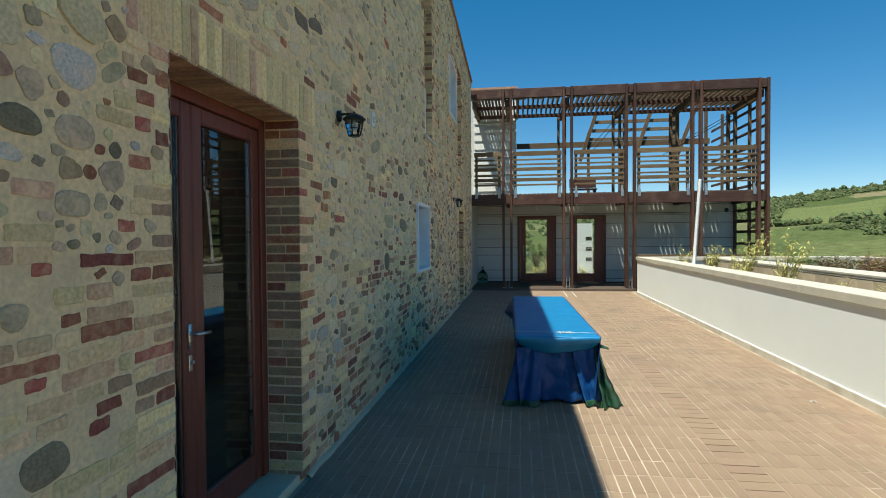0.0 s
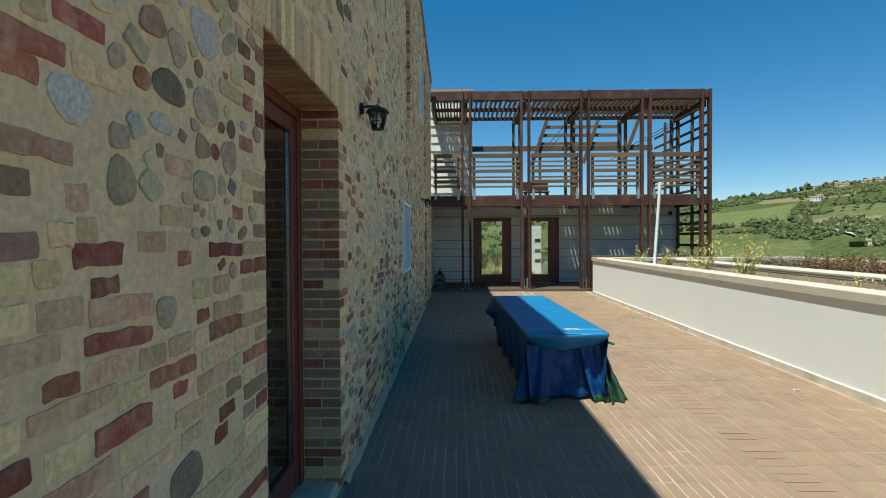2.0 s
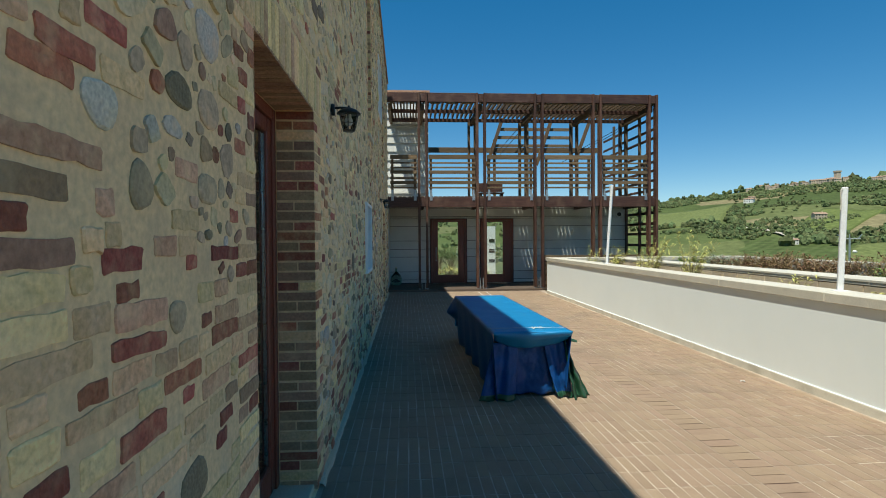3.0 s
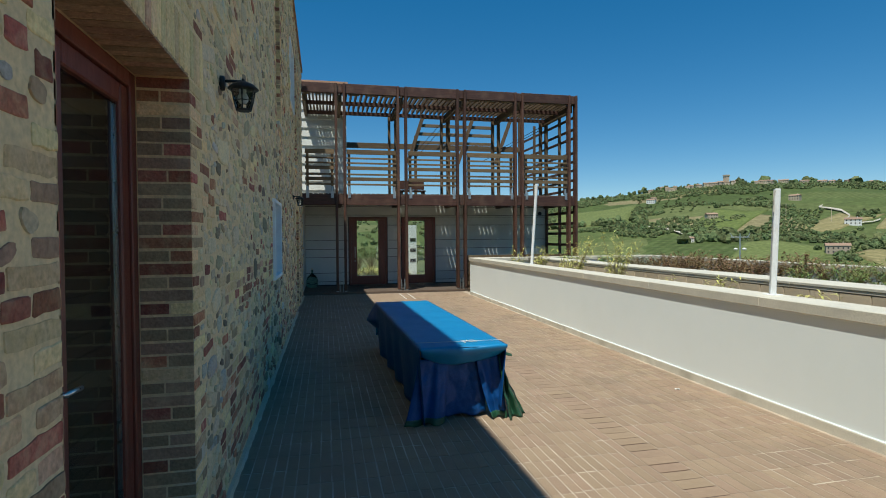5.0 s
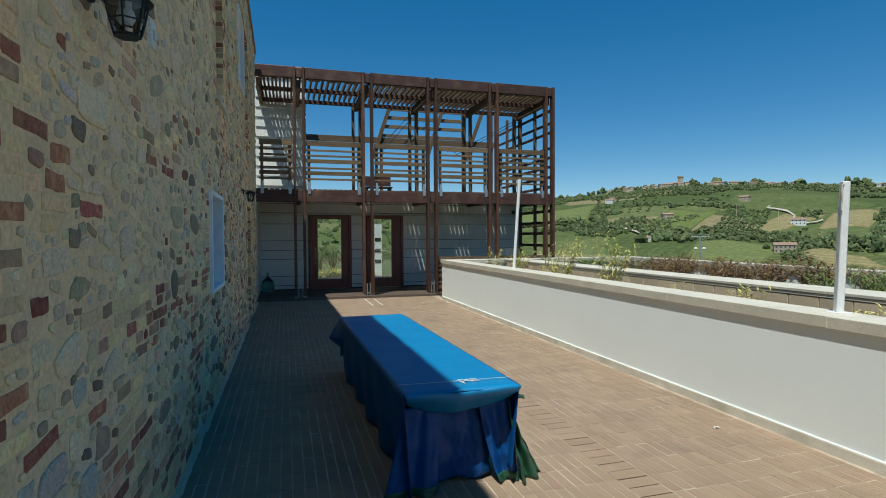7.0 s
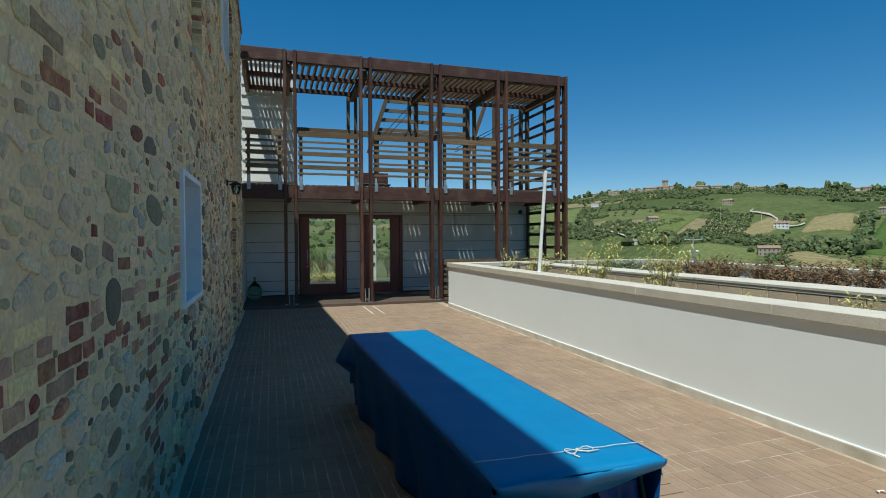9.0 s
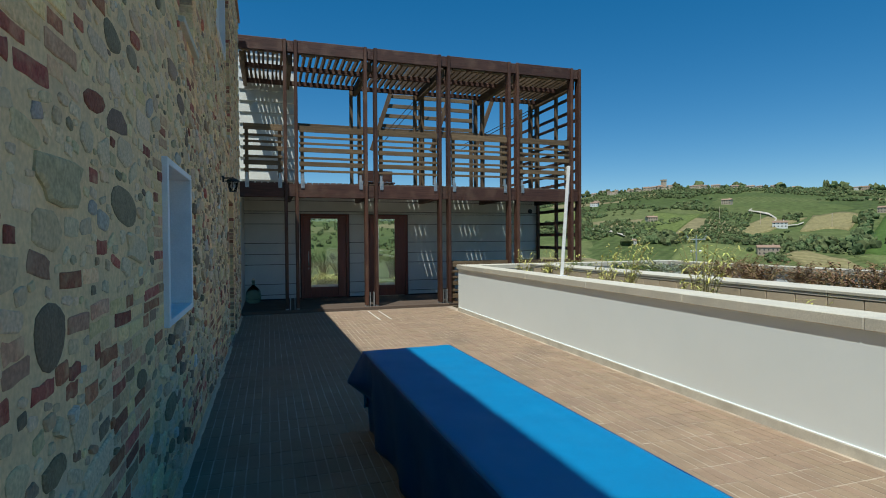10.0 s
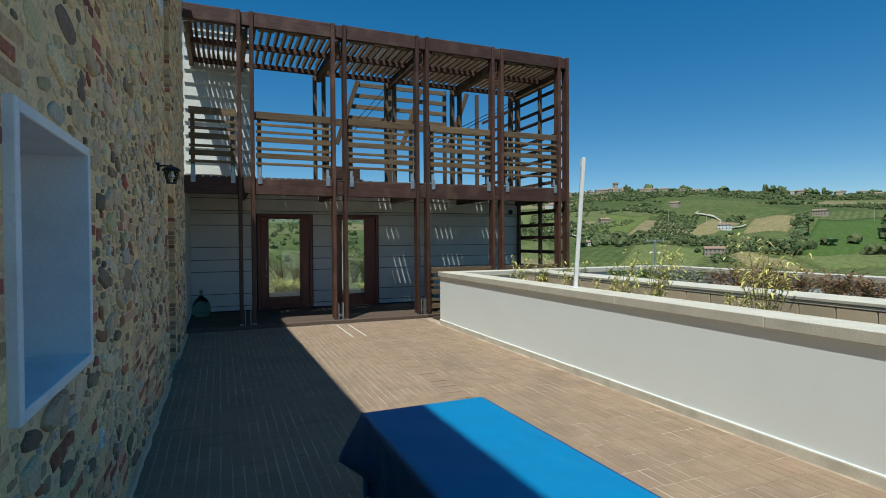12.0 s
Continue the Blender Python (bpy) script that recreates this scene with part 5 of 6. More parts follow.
woods("hedgerow", spots, "dark hedgerows between the fields")
spots = []
for az in np.arange(12, 74, 0.30):
    if rng.uniform() < 0.8:
        x, y, z = place(az + rng.normal(0, 0.1), 0.985)
        spots.append((x, y, z, rng.uniform(2.5, 5.0), rng.uniform(0.9, 1.3)))
for az, size, tall in ((41.0, 9, 0.9), (46.1, 8, 1.0), (46.6, 8, 0.9), (49.7, 8.5, 0.85), (53.6, 8, 1.3), (54.1, 9, 1.2), (56.2, 6, 1.2), (43.2, 8, 1.0), (52.9, 3, 3.2), (53.1, 3, 3.4), (57.3, 3, 2.6)):
    x, y, z = place(az, 1.0)
    spots.append((x, y, z, size, tall))
for k in range(420):
    az, s = rng.uniform(-7, 13), rng.uniform(0.02, 1.0)
    x, y, z = place(az, s)
    spots.append((x, y, z, rng.uniform(1.2, 3.4), rng.uniform(0.8, 1.3)))
# single round trees in the fields
for az, s, size in ((52.6, 0.115, 6.5), (54.3, 0.12, 5.5), (57.2, 0.14, 8.0), (59.0, 0.16, 8.5), (60.2, 0.10, 8.0), (56.0, 0.40, 7.0), (45.8, 0.31, 6.0), (46.6, 0.27, 5.5), (49.9, 0.235, 4.5), (48.9, 0.09, 5.0), (47.0, 0.085, 4.0), (50.6, 0.36, 4.5)):
    x, y, z = place(az, s)
    spots.append((x, y, z, size * 0.62, 0.9))
woods("ridge_trees", spots, "trees standing along the ridge and singly in the fields")

# ---- houses on the hill ----
M["h_wall"] = surface("ochre_house_plaster", (0.54, 0.44, 0.32), (0.48, 0.39, 0.29), 0.9, 0.3, 3, 0.0, spread=0.2, hue=0.01)
M["h_white"] = surface("white_house_plaster", (0.75, 0.74, 0.70), (0.68, 0.67, 0.63), 0.9, 0.3, 3, 0.0)
M["h_roof"] = surface("red_tiled_roof", (0.35, 0.23, 0.16), (0.29, 0.19, 0.135), 0.9, 0.4, 3, 0.0, spread=0.15)
M["h_dark"] = surface("dark_house_window", (0.05, 0.05, 0.05), (0.04, 0.04, 0.045), 0.4, 1, 5, 0.0)


def house(name, w, d, h, mat, label, storeys):
    """A farmhouse about the origin, with a gabled roof and windows in its front and sides."""
    t = thing(name, (0, 0, 0), label, "house", "houses on the hill")
    part("wall", boxes(((-w / 2, -d / 2, -4), (w / 2, d / 2, h))), mat, t)
    bm = bmesh.new()
    o = 0.5
    v = [bm.verts.new(p) for p in ((-w / 2 - o, -d / 2 - o, h), (w / 2 + o, -d / 2 - o, h), (w / 2 + o, d / 2 + o, h), (-w / 2 - o, d / 2 + o, h), (-w / 2 - o, 0, h + d * 0.24), (w / 2 + o, 0, h + d * 0.24))]
    for f in ((0, 1, 5, 4), (2, 3, 4, 5), (0, 4, 3), (1, 2, 5), (3, 2, 1, 0)):
        bm.faces.new([v[i] for i in f])
    part("roof", bm, "h_roof", t)
    part("chimney", boxes(((w * 0.2, -0.4, h + d * 0.1), (w * 0.2 + 0.8, 0.4, h + d * 0.24 + 1.0))), mat, t)
    n = max(2, int(w / 3))
    for s in range(storeys):
        for k in range(n):
            x = -w / 2 + (k + 0.5) * w / n
            part("window", boxes(((x - 0.5, -d / 2 - 0.06, 1.0 + s * 3), (x + 0.5, -d / 2 + 0.04, 2.4 + s * 3))), "h_dark", t)
    return t


kinds = [house("house", 12, 8, 6, "h_wall", "ochre plastered house with a red tiled roof", 2), house("house", 16, 9, 6.5, "h_wall", "long ochre farmhouse with a red tiled roof", 2), house("house", 9, 8, 8.5, "h_wall", "tall ochre village house with a red tiled roof", 3), house("house", 14, 9, 5.5, "h_white", "white plastered house with a red tiled roof", 2)]


def settle(ob, az, s, turn=None):
    x, y, z = place(az, s)
    turn = -az + rng.uniform(-25, 25) if turn is None else turn
    ob.matrix_basis = pose(x, y, z, 0, 0, turn) @ Matrix.Scale(0.7, 4)
    return ob


def set_copy(k, az, s, turn=None):
    x, y, z = place(az, s)
    turn = -az + rng.uniform(-25, 25) if turn is None else turn
    return copy_thing(kinds[k], pose(x, y, z, 0, 0, turn) @ Matrix.Scale(rng.uniform(0.5, 0.82), 4))


village = np.arange(33.2, 44.5, 0.34)
for i, az in enumerate(village):
    if rng.uniform() < 0.28:
        continue
    set_copy(int(rng.integers(0, 3)), az + rng.uniform(-0.15, 0.15), rng.uniform(0.93, 1.0))
for az, s, k in ((45.0, 0.99, 0), (46.0, 0.985, 1), (47.3, 0.99, 1), (48.0, 0.985, 0), (49.0, 0.99, 2), (50.8, 0.99, 1), (55.0, 0.99, 3), (55.6, 0.985, 1), (58.5, 0.985, 1), (60.0, 0.99, 3), (62.0, 0.985, 1), (64.5, 0.98, 1), (45.3, 0.55, 0), (33.5, 0.66, 0), (61.0, 0.95, 1)):
    set_copy(k, az, s)
set_copy(3, 49.4, 0.275, -50)
set_copy(1, 48.3, 0.075, -42)
set_copy(3, 36.5, 0.13, -20)
settle(kinds[0], 38.6, 0.30)
settle(kinds[1], 56.9, 0.46)
settle(kinds[2], 39.6, 0.985)
settle(kinds[3], 33.3, 0.62)
x, y, z = place(39.9, 0.99)
tower = thing("church_tower", (x, y, z), "square stone church tower above the village", "tower")
part("shaft", boxes(((x - 3, y - 3, z - 4), (x + 3, y + 3, z + 14))), "h_wall", tower)
part("parapet", boxes(((x - 3.6, y - 3.6, z + 14), (x + 3.6, y + 3.6, z + 16))), "h_wall", tower)
# mast in the valley
mx, my = 75 * math.sin(radians(40.3)), 75 * math.cos(radians(40.3))
mz = land(mx, my)
mast = thing("floodlight_mast", (mx, my, mz), "tall grey mast with a crossbar and two white lamp heads", "mast")
bm = bmesh.new(); tube(bm, [(mx, my, mz), (mx, my, 1.6)], [0.14, 0.09], 8)
part("pole", bm, "zinc", mast)
bm = bmesh.new()
tube(bm, [(mx - 0.8, my + 0.65, 1.5), (mx + 0.8, my - 0.65, 1.5)], 0.06, 6)
for f in (-1, 0, 1):
    tube(bm, [(mx + 0.6 * f, my - 0.5 * f, 1.5), (mx + 0.85 * f, my - 0.7 * f, 2.0)], 0.05, 6)
part("crossbar", bm, "zinc", mast)
for f in (-1, 1):
    bm = bmesh.new()
    bmesh.ops.create_icosphere(bm, subdivisions=2, radius=0.24, matrix=Matrix.LocRotScale((mx + 0.36 * f, my - 0.29 * f, 0.05), None, (1, 1, 0.7)))
    part("lamp_head", bm, "h_white", mast, "white lamp head", smooth=True)
for az, s in ((44.6, 0.34), (47.9, 0.30), (53.2, 0.30), (60.5, 0.40)):
    x, y, z = place(az, s)
    bm = bmesh.new(); tube(bm, [(x, y, z), (x, y, z + 11)], [0.22, 0.15], 6)
    whole("utility_pole", bm, "h_wall", "plain pale utility pole in the fields", "pole", "utility poles")


# ---- plants in the beds ----
def leafy(name, base, label, category, group, leaf_mat, stem_mat, stems, height, spread, leaves, size, droop, seed, lean=(0, 0)):
    """A plant of thin stems that carry narrow leaves."""
    r = random.Random(seed)
    t = thing(name, base, label, category, group)
    bm = bmesh.new()
    vs, fs = [], []
    for k in range(stems):
        a = r.uniform(0, 2 * math.pi)
        reach = spread * r.uniform(0.2, 1.0)
        h = height * r.uniform(0.55, 1.0)
        tip = Vector((math.cos(a) * reach + lean[0] * h, math.sin(a) * reach + lean[1] * h, h))
        root = Vector((r.uniform(-0.15, 0.15) * spread, r.uniform(-0.15, 0.15) * spread, -0.02))
        mid = (root + tip) / 2 + Vector((-tip.x * 0.25, -tip.y * 0.25, h * 0.08))
        at = lambda s: (1 - s) ** 2 * root + 2 * s * (1 - s) * mid + s * s * tip
        tube(bm, [Vector(base) + at(s) for s in (0, 0.35, 0.7, 1.0)], [0.005, 0.004, 0.003, 0.0015], 4)
        for i in range(leaves):
            s = 0.15 + 0.85 * r.random() ** 0.8
            p = Vector(base) + at(s)
            b = r.uniform(0, 2 * math.pi)
            d = Vector((math.cos(b), math.sin(b), r.uniform(-droop, 0.7))).normalized()
            side = d.cross(Vector((0, 0, 1))).normalized()
            L = size * r.uniform(0.6, 1.3)
            w = L * 0.095 if size > 0.07 else L * 0.32
            n0 = len(vs)
            m1 = p + d * L * 0.45 + Vector((0, 0, L * 0.08))
            vs += [p[:], (m1 + side * w)[:], (p + d * L - Vector((0, 0, L * droop * 0.3)))[:], (m1 - side * w)[:]]
            fs += [(n0, n0 + 1, n0 + 2, n0 + 3)]
    tagged(part("stalk", bm, stem_mat, t), kind="stuff")
    ob = tagged(joined("foliage", vs, fs, [leaf_mat], [0] * len(fs)), kind="stuff")
    ob.parent = t
    ob.matrix_parent_inverse = t.matrix_world.inverted()
    return t


def leaf_material(name, a, b, spread):
    m = surface(name, a, b, 0.6, 6, 40, 0.0, spread=spread, hue=0.02, island=True, spec=0.3)
    m.node_tree.nodes["Principled BSDF"].inputs["Subsurface Weight"].default_value = 0.0
    return m


M["l_bamboo"] = leaf_material("yellow_green_bamboo_leaf", (0.50, 0.49, 0.13), (0.56, 0.52, 0.16), 0.3)
M["l_red"] = leaf_material("russet_leaf", (0.21, 0.115, 0.065), (0.26, 0.165, 0.085), 0.45)
M["l_green"] = leaf_material("fresh_green_leaf", (0.12, 0.20, 0.05), (0.16, 0.24, 0.06), 0.35)
M["l_bush"] = leaf_material("dark_green_bush_leaf", (0.060, 0.115, 0.028), (0.085, 0.145, 0.036), 0.4)
M["l_grey"] = leaf_material("grey_green_leaf", (0.28, 0.33, 0.25), (0.34, 0.38, 0.28), 0.25)
M["stem"] = surface("dry_stem", (0.36, 0.30, 0.13), (0.28, 0.23, 0.09), 0.8, 8, 40, 0.0)
BED = 0.72
TROUGH = 0.60
for i, (x, y, h, n, sp) in enumerate(((4.45, 5.6, 0.42, 6, 0.22), (4.50, 7.2, 0.45, 8, 0.30), (4.6, 8.5, 0.40, 5, 0.25), (4.50, 9.9, 1.10, 16, 0.55), (4.7, 10.5, 0.5, 6, 0.3), (4.45, 11.5, 1.05, 14, 0.45), (4.6, 12.3, 0.9, 10, 0.40), (4.4, 13.4, 0.75, 9, 0.35), (4.2, 14.6, 0.8, 10, 0.35), (4.8, 13.0, 0.5, 6, 0.3), (5.0, 15.2, 0.8, 9, 0.3))):
    leafy("bamboo", (x, y, TROUGH), "sparse yellow-green bamboo shoots in the planting trough", "plant", "bamboo tufts in the trough", "l_bamboo", "stem", int(n * 1.5), h + 0.12, sp, 18, 0.12, 0.5, 100 + i, (0.18, 0.0))
r2 = random.Random(5)
k = 0
for y in np.arange(1.0, 16.0, 0.62):
    for x in (6.5, 7.4, 8.4):
        k += 1
        yy, xx = y + r2.uniform(-0.25, 0.25), x + r2.uniform(-0.3, 0.3)
        along = yy + 0.9 * (7.4 - xx) * 0.3
        if 8.2 < along < 13.2 and r2.random() < 0.82:
            leafy("shrub", (xx, yy, BED), "russet-leaved low shrub in the planting bed", "shrub", "russet shrubs in the bed", "l_red", "stem", 34, r2.uniform(0.45, 0.72), 0.50, 26, 0.05, 0.3, 300 + k)
        elif along < 8.6 and r2.random() < 0.9:
            leafy("shrub", (xx, yy, BED), "fresh green tall weeds in the planting bed", "shrub", "green plants in the bed", "l_green", "stem", 34, r2.uniform(0.50, 0.80), 0.45, 20, 0.085, 0.3, 300 + k)
        elif along > 12.6 and r2.random() < 0.75:
            leafy("shrub", (xx, yy, BED), "grey-green low shrub in the planting bed", "shrub", "grey shrubs in the bed", "l_grey" if r2.random() < 0.45 else "l_green", "stem", 26, r2.uniform(0.32, 0.55), 0.42, 22, 0.06, 0.3, 300 + k)
# garden behind the wing
for i in range(11):
    leafy("bush", (-2.4 + i * 0.85 + r2.uniform(-0.2, 0.2), 33.5 + r2.uniform(-0.8, 0.8), land(0, 33)), "dense green bush in the garden behind the wing", "bush", "bushes in the garden", "l_bush", "stem", 110, r2.uniform(1.25, 1.75), 0.9, 50, 0.085, 0.3, 700 + i)
for i in range(26):
    leafy("weed", (-1.5 + r2.uniform(0, 6.5), r2.uniform(26.5, 32.2), -0.36), "dry yellow-green tall grass in the garden behind the wing", "grass", "tall grass in the garden", "l_bamboo", "stem", 26, r2.uniform(0.4, 0.7), 0.5, 12, 0.16, 0.3, 800 + i)
# Unseen bushes past the near terrace end, added for the door glass to reflect.
for i in range(10):
    leafy("bush", (-7.5 + i * 1.9 + r2.uniform(-0.3, 0.3), -15.5 + r2.uniform(-1, 1), land(-7.5 + i * 1.9, -15.5)), "unseen green bush added past the terrace end for the door glass to reflect", "bush", "bushes beyond the terrace", "l_green", "stem", 60, r2.uniform(1.9, 2.6), 0.95, 26, 0.16, 0.3, 600 + i)

# ---- masonry of the stone wall ----
def single(key):
    """The same stone for pieces that are objects of their own."""
    m = M[key].copy()
    n, l = m.node_tree.nodes, m.node_tree.links
    for node in [x for x in n if x.bl_idname == "ShaderNodeNewGeometry"]:
        info = n.new("ShaderNodeObjectInfo")
        for link in list(node.outputs["Random Per Island"].links):
            l.new(info.outputs["Random"], link.to_socket)
    return m


STONES = ["pinkbrick", "cobble", "sandstone", "redbrick", "palebrick", "jambbrick", "darkstone", "bluestone", "creamstone"]
M["creamstone"] = surface("cream_limestone", (0.77, 0.60, 0.39), (0.66, 0.52, 0.345), 0.9, 12, 70, 0.6, spread=0.15, hue=0.012, island=True, dirt=SMEAR, dirt_scale=9, dirt_amount=0.8, speck=0.25)
M["darkstone"] = surface("dark_brown_river_stone", (0.24, 0.18, 0.11), (0.32, 0.245, 0.16), 0.85, 13, 80, 0.6, spread=0.3, hue=0.025, island=True, dirt=SMEAR, dirt_scale=12, dirt_amount=0.12, speck=0.28)
M["bluestone"] = surface("blue_grey_stone", (0.52, 0.47, 0.40), (0.62, 0.55, 0.44), 0.85, 12, 80, 0.6, spread=0.22, hue=0.03, island=True, dirt=SMEAR, dirt_scale=9, dirt_amount=0.7, speck=0.28)
for key in STONES:
    M[key + "_one"] = single(key)
rw = random.Random(11)
pieces = []        # (outline points (y, z), height, key, is_brick)
grid_cells = {}
CELL = 0.12


def circles(cy, cz, a, b, ang):
    """Discs that cover a piece of half length a and half height b."""
    n = max(1, int(math.ceil(a / b)))
    if n == 1:
        return [(cy, cz, (a + b) / 2)]
    step = 2 * (a - b) / (n - 1) if n > 1 else 0
    return [(cy + (-(a - b) + i * step) * math.cos(ang), cz + (-(a - b) + i * step) * math.sin(ang), b) for i in range(n)]


def clear_of(cs, gap):
    for y, z, r in cs:
        for i in range(int((y - r - 0.2) // CELL), int((y + r + 0.2) // CELL) + 1):
            for j in range(int((z - r - 0.2) // CELL), int((z + r + 0.2) // CELL) + 1):
                for y2, z2, r2_ in grid_cells.get((i, j), ()):
                    if (y - y2) ** 2 + (z - z2) ** 2 < (r + r2_ + gap) ** 2:
                        return False
    return True


def take(cs):
    for c in cs:
        grid_cells.setdefault((int(c[0] // CELL), int(c[1] // CELL)), []).append(c)


def in_hole(y, z, r):
    if z < 0.03 + r * 0.3 or z > wall_top(y) - r or y > Y1 - r:
        return True
    for h in HOLES:
        m = 0.03 + r
        if h[0] - m < y < h[1] + m and h[2] - m < z < h[3] + m:
            return True
    return False


def outline_brick(cy, cz, a, b, ang, rough=0.004):
    pts = []
    c = min(b * 0.2, 0.006)
    if -0.9 < cy - a and cy + a < 2.5 and cz < 3:
        # near pieces: a finer, chipped edge
        ph = rw.uniform(0, 50)
        base = []
        m = max(4, int(a / 0.017))
        for (u0, v0), (u1, v1), k in (((-a, -b + c), (-a, b - c), 3), ((-a + c, b), (a - c, b), m), ((a, b - c), (a, -b + c), 3), ((a - c, -b), (-a + c, -b), m)):
            for i in range(k):
                t = i / max(k - 1, 1)
                base.append((u0 + (u1 - u0) * t, v0 + (v1 - v0) * t))
        for u, v in base:
            w = 0.0075 * noise.noise(Vector((u * 38 + ph, v * 38, ph))) + rw.uniform(-0.0016, 0.0016)
            w2 = 0.0075 * noise.noise(Vector((u * 38, v * 38 + ph, ph + 9))) + rw.uniform(-0.0016, 0.0016)
            u, v = u + w, v + w2
            pts.append((cy + u * math.cos(ang) - v * math.sin(ang), cz + u * math.sin(ang) + v * math.cos(ang)))
        return pts
    base = [(-a, -b + c), (-a, b - c), (-a + c, b), (-a * 0.3, b), (a * 0.35, b), (a - c, b), (a, b - c), (a, -b + c), (a - c, -b), (a * 0.3, -b), (-a * 0.35, -b), (-a + c, -b)]
    for u, v in base:
        u += rw.uniform(-rough, rough)
        v += rw.uniform(-rough, rough)
        pts.append((cy + u * math.cos(ang) - v * math.sin(ang), cz + u * math.sin(ang) + v * math.cos(ang)))
    return pts


def outline_stone(cy, cz, a, b, ang, worn=False):
    pts = []
    n = rw.choice((9, 10, 11, 12)) if cy > 2.5 or cz > 3 else rw.choice((17, 19, 21))
    ph = rw.uniform(0, 6.3)
    far = cy > 2.3
    smooth = worn or (a > 0.08 and rw.random() < (0.22 if far else 0.6))
    if worn:
        n = 15
    lob, amt = rw.choice((2, 3, 3, 4)), rw.uniform(0.02, 0.10 if smooth else 0.18)
    jit = 0.035 if smooth else (0.13 if n < 15 else 0.07)
    e = 0.95 if smooth else (rw.uniform(0.38, 0.75) if far else rw.uniform(0.6, 0.95))
    for k in range(n):
        t = -2 * math.pi * k / n
        f = 1 + amt * math.sin(lob * t + ph) + rw.uniform(-jit, jit)
        cu, su = math.cos(t), math.sin(t)
        u = a * f * math.copysign(abs(cu) ** e, cu)
        v = b * f * math.copysign(abs(su) ** e, su)
        pts.append((cy + u * math.cos(ang) - v * math.sin(ang), cz + u * math.sin(ang) + v * math.cos(ang)))
    return pts


def add_brick(y0, y1, z0, z1, key, ang=0.0, rough=0.004, force=False):
    a, b = (y1 - y0) / 2, (z1 - z0) / 2
    cy, cz = (y0 + y1) / 2, (z0 + z1) / 2
    if a >= b:
        cs = circles(cy, cz, a, b, ang)
    else:
        cs = circles(cy, cz, b, a, ang + math.pi / 2)
    if force == "clear":
        if not clear_of(cs, 0.0):
            return False
    elif not force and (any(in_hole(c[0], c[1], c[2] * 0.9) for c in cs) or not clear_of(cs, 0.0)):
        return False
    take(cs)
    pieces.append((outline_brick(cy, cz, a, b, ang, rough), rw.uniform(0.0015, 0.006), key, True))
    return True


def brick_key(pale):
    t = rw.random()
    if t < pale * 0.68:
        return "palebrick"
    if t < pale:
        return "pinkbrick"
    return "redbrick" if t < pale + (1 - pale) * 0.72 else "jambbrick"


COURSE = 0.0672
# single bricks and stones that stand out beside the first doorway
for y, z, a, b in ((0.95, 2.00, 0.087, 0.026), (1.15, 2.14, 0.08, 0.024), (0.87, 1.73, 0.03, 0.024), (1.20, 1.65, 0.086, 0.027), (1.27, 1.45, 0.127, 0.024), (1.08, 1.39, 0.053, 0.022), (0.94, 1.26, 0.06, 0.025), (1.22, 1.58, 0.05, 0.022), (2.08, 2.31, 0.055, 0.028), (2.19, 2.42, 0.045, 0.035), (2.04, 2.04, 0.064, 0.027), (1.96, 1.78, 0.046, 0.022), (1.86, 1.65, 0.134, 0.024), (1.57, 1.63, 0.039, 0.02), (1.68, 1.45, 0.042, 0.021), (1.85, 1.39, 0.13, 0.029), (1.51, 1.32, 0.125, 0.025), (1.54, 1.26, 0.038, 0.021), (2.08, 0.73, 0.15, 0.026), (1.80, 1.04, 0.048, 0.025), (2.18, 2.16, 0.043, 0.03)):
    add_brick(y - a, y + a, z - b, z + b, "redbrick", rw.gauss(0, 0.02), 0.006, "clear")
for y, z, a, b, key in ((0.98, 1.86, 0.144, 0.023, "pinkbrick"), (1.12, 1.337, 0.13, 0.021, "pinkbrick"), (1.55, 1.89, 0.078, 0.026, "pinkbrick"), (0.92, 1.79, 0.089, 0.025, "jambbrick"), (0.93, 1.67, 0.10, 0.027, "jambbrick")):
    add_brick(y - a, y + a, z - b, z + b, key, rw.gauss(0, 0.02), 0.006, "clear")
for y, z, a, b, key in ((1.50, 2.10, 0.085, 0.046, "darkstone"), (1.72, 2.10, 0.09, 0.06, "cobble"), (1.72, 2.33, 0.098, 0.075, "bluestone"), (1.70, 1.85, 0.08, 0.05, "cobble"), (1.57, 0.99, 0.095, 0.07, "darkstone"), (1.12, 1.97, 0.066, 0.05, "bluestone"), (1.28, 1.82, 0.055, 0.06, "cobble"), (1.47, 1.49, 0.051, 0.046, "cobble"), (1.70, 1.71, 0.027, 0.017, "darkstone")):
    take(circles(y, z, max(a, b), min(a, b), 0.0 if a >= b else math.pi / 2))
    pieces.append((outline_stone(y, z, a, b, rw.gauss(0, 0.1), True), 0.007, key, False))
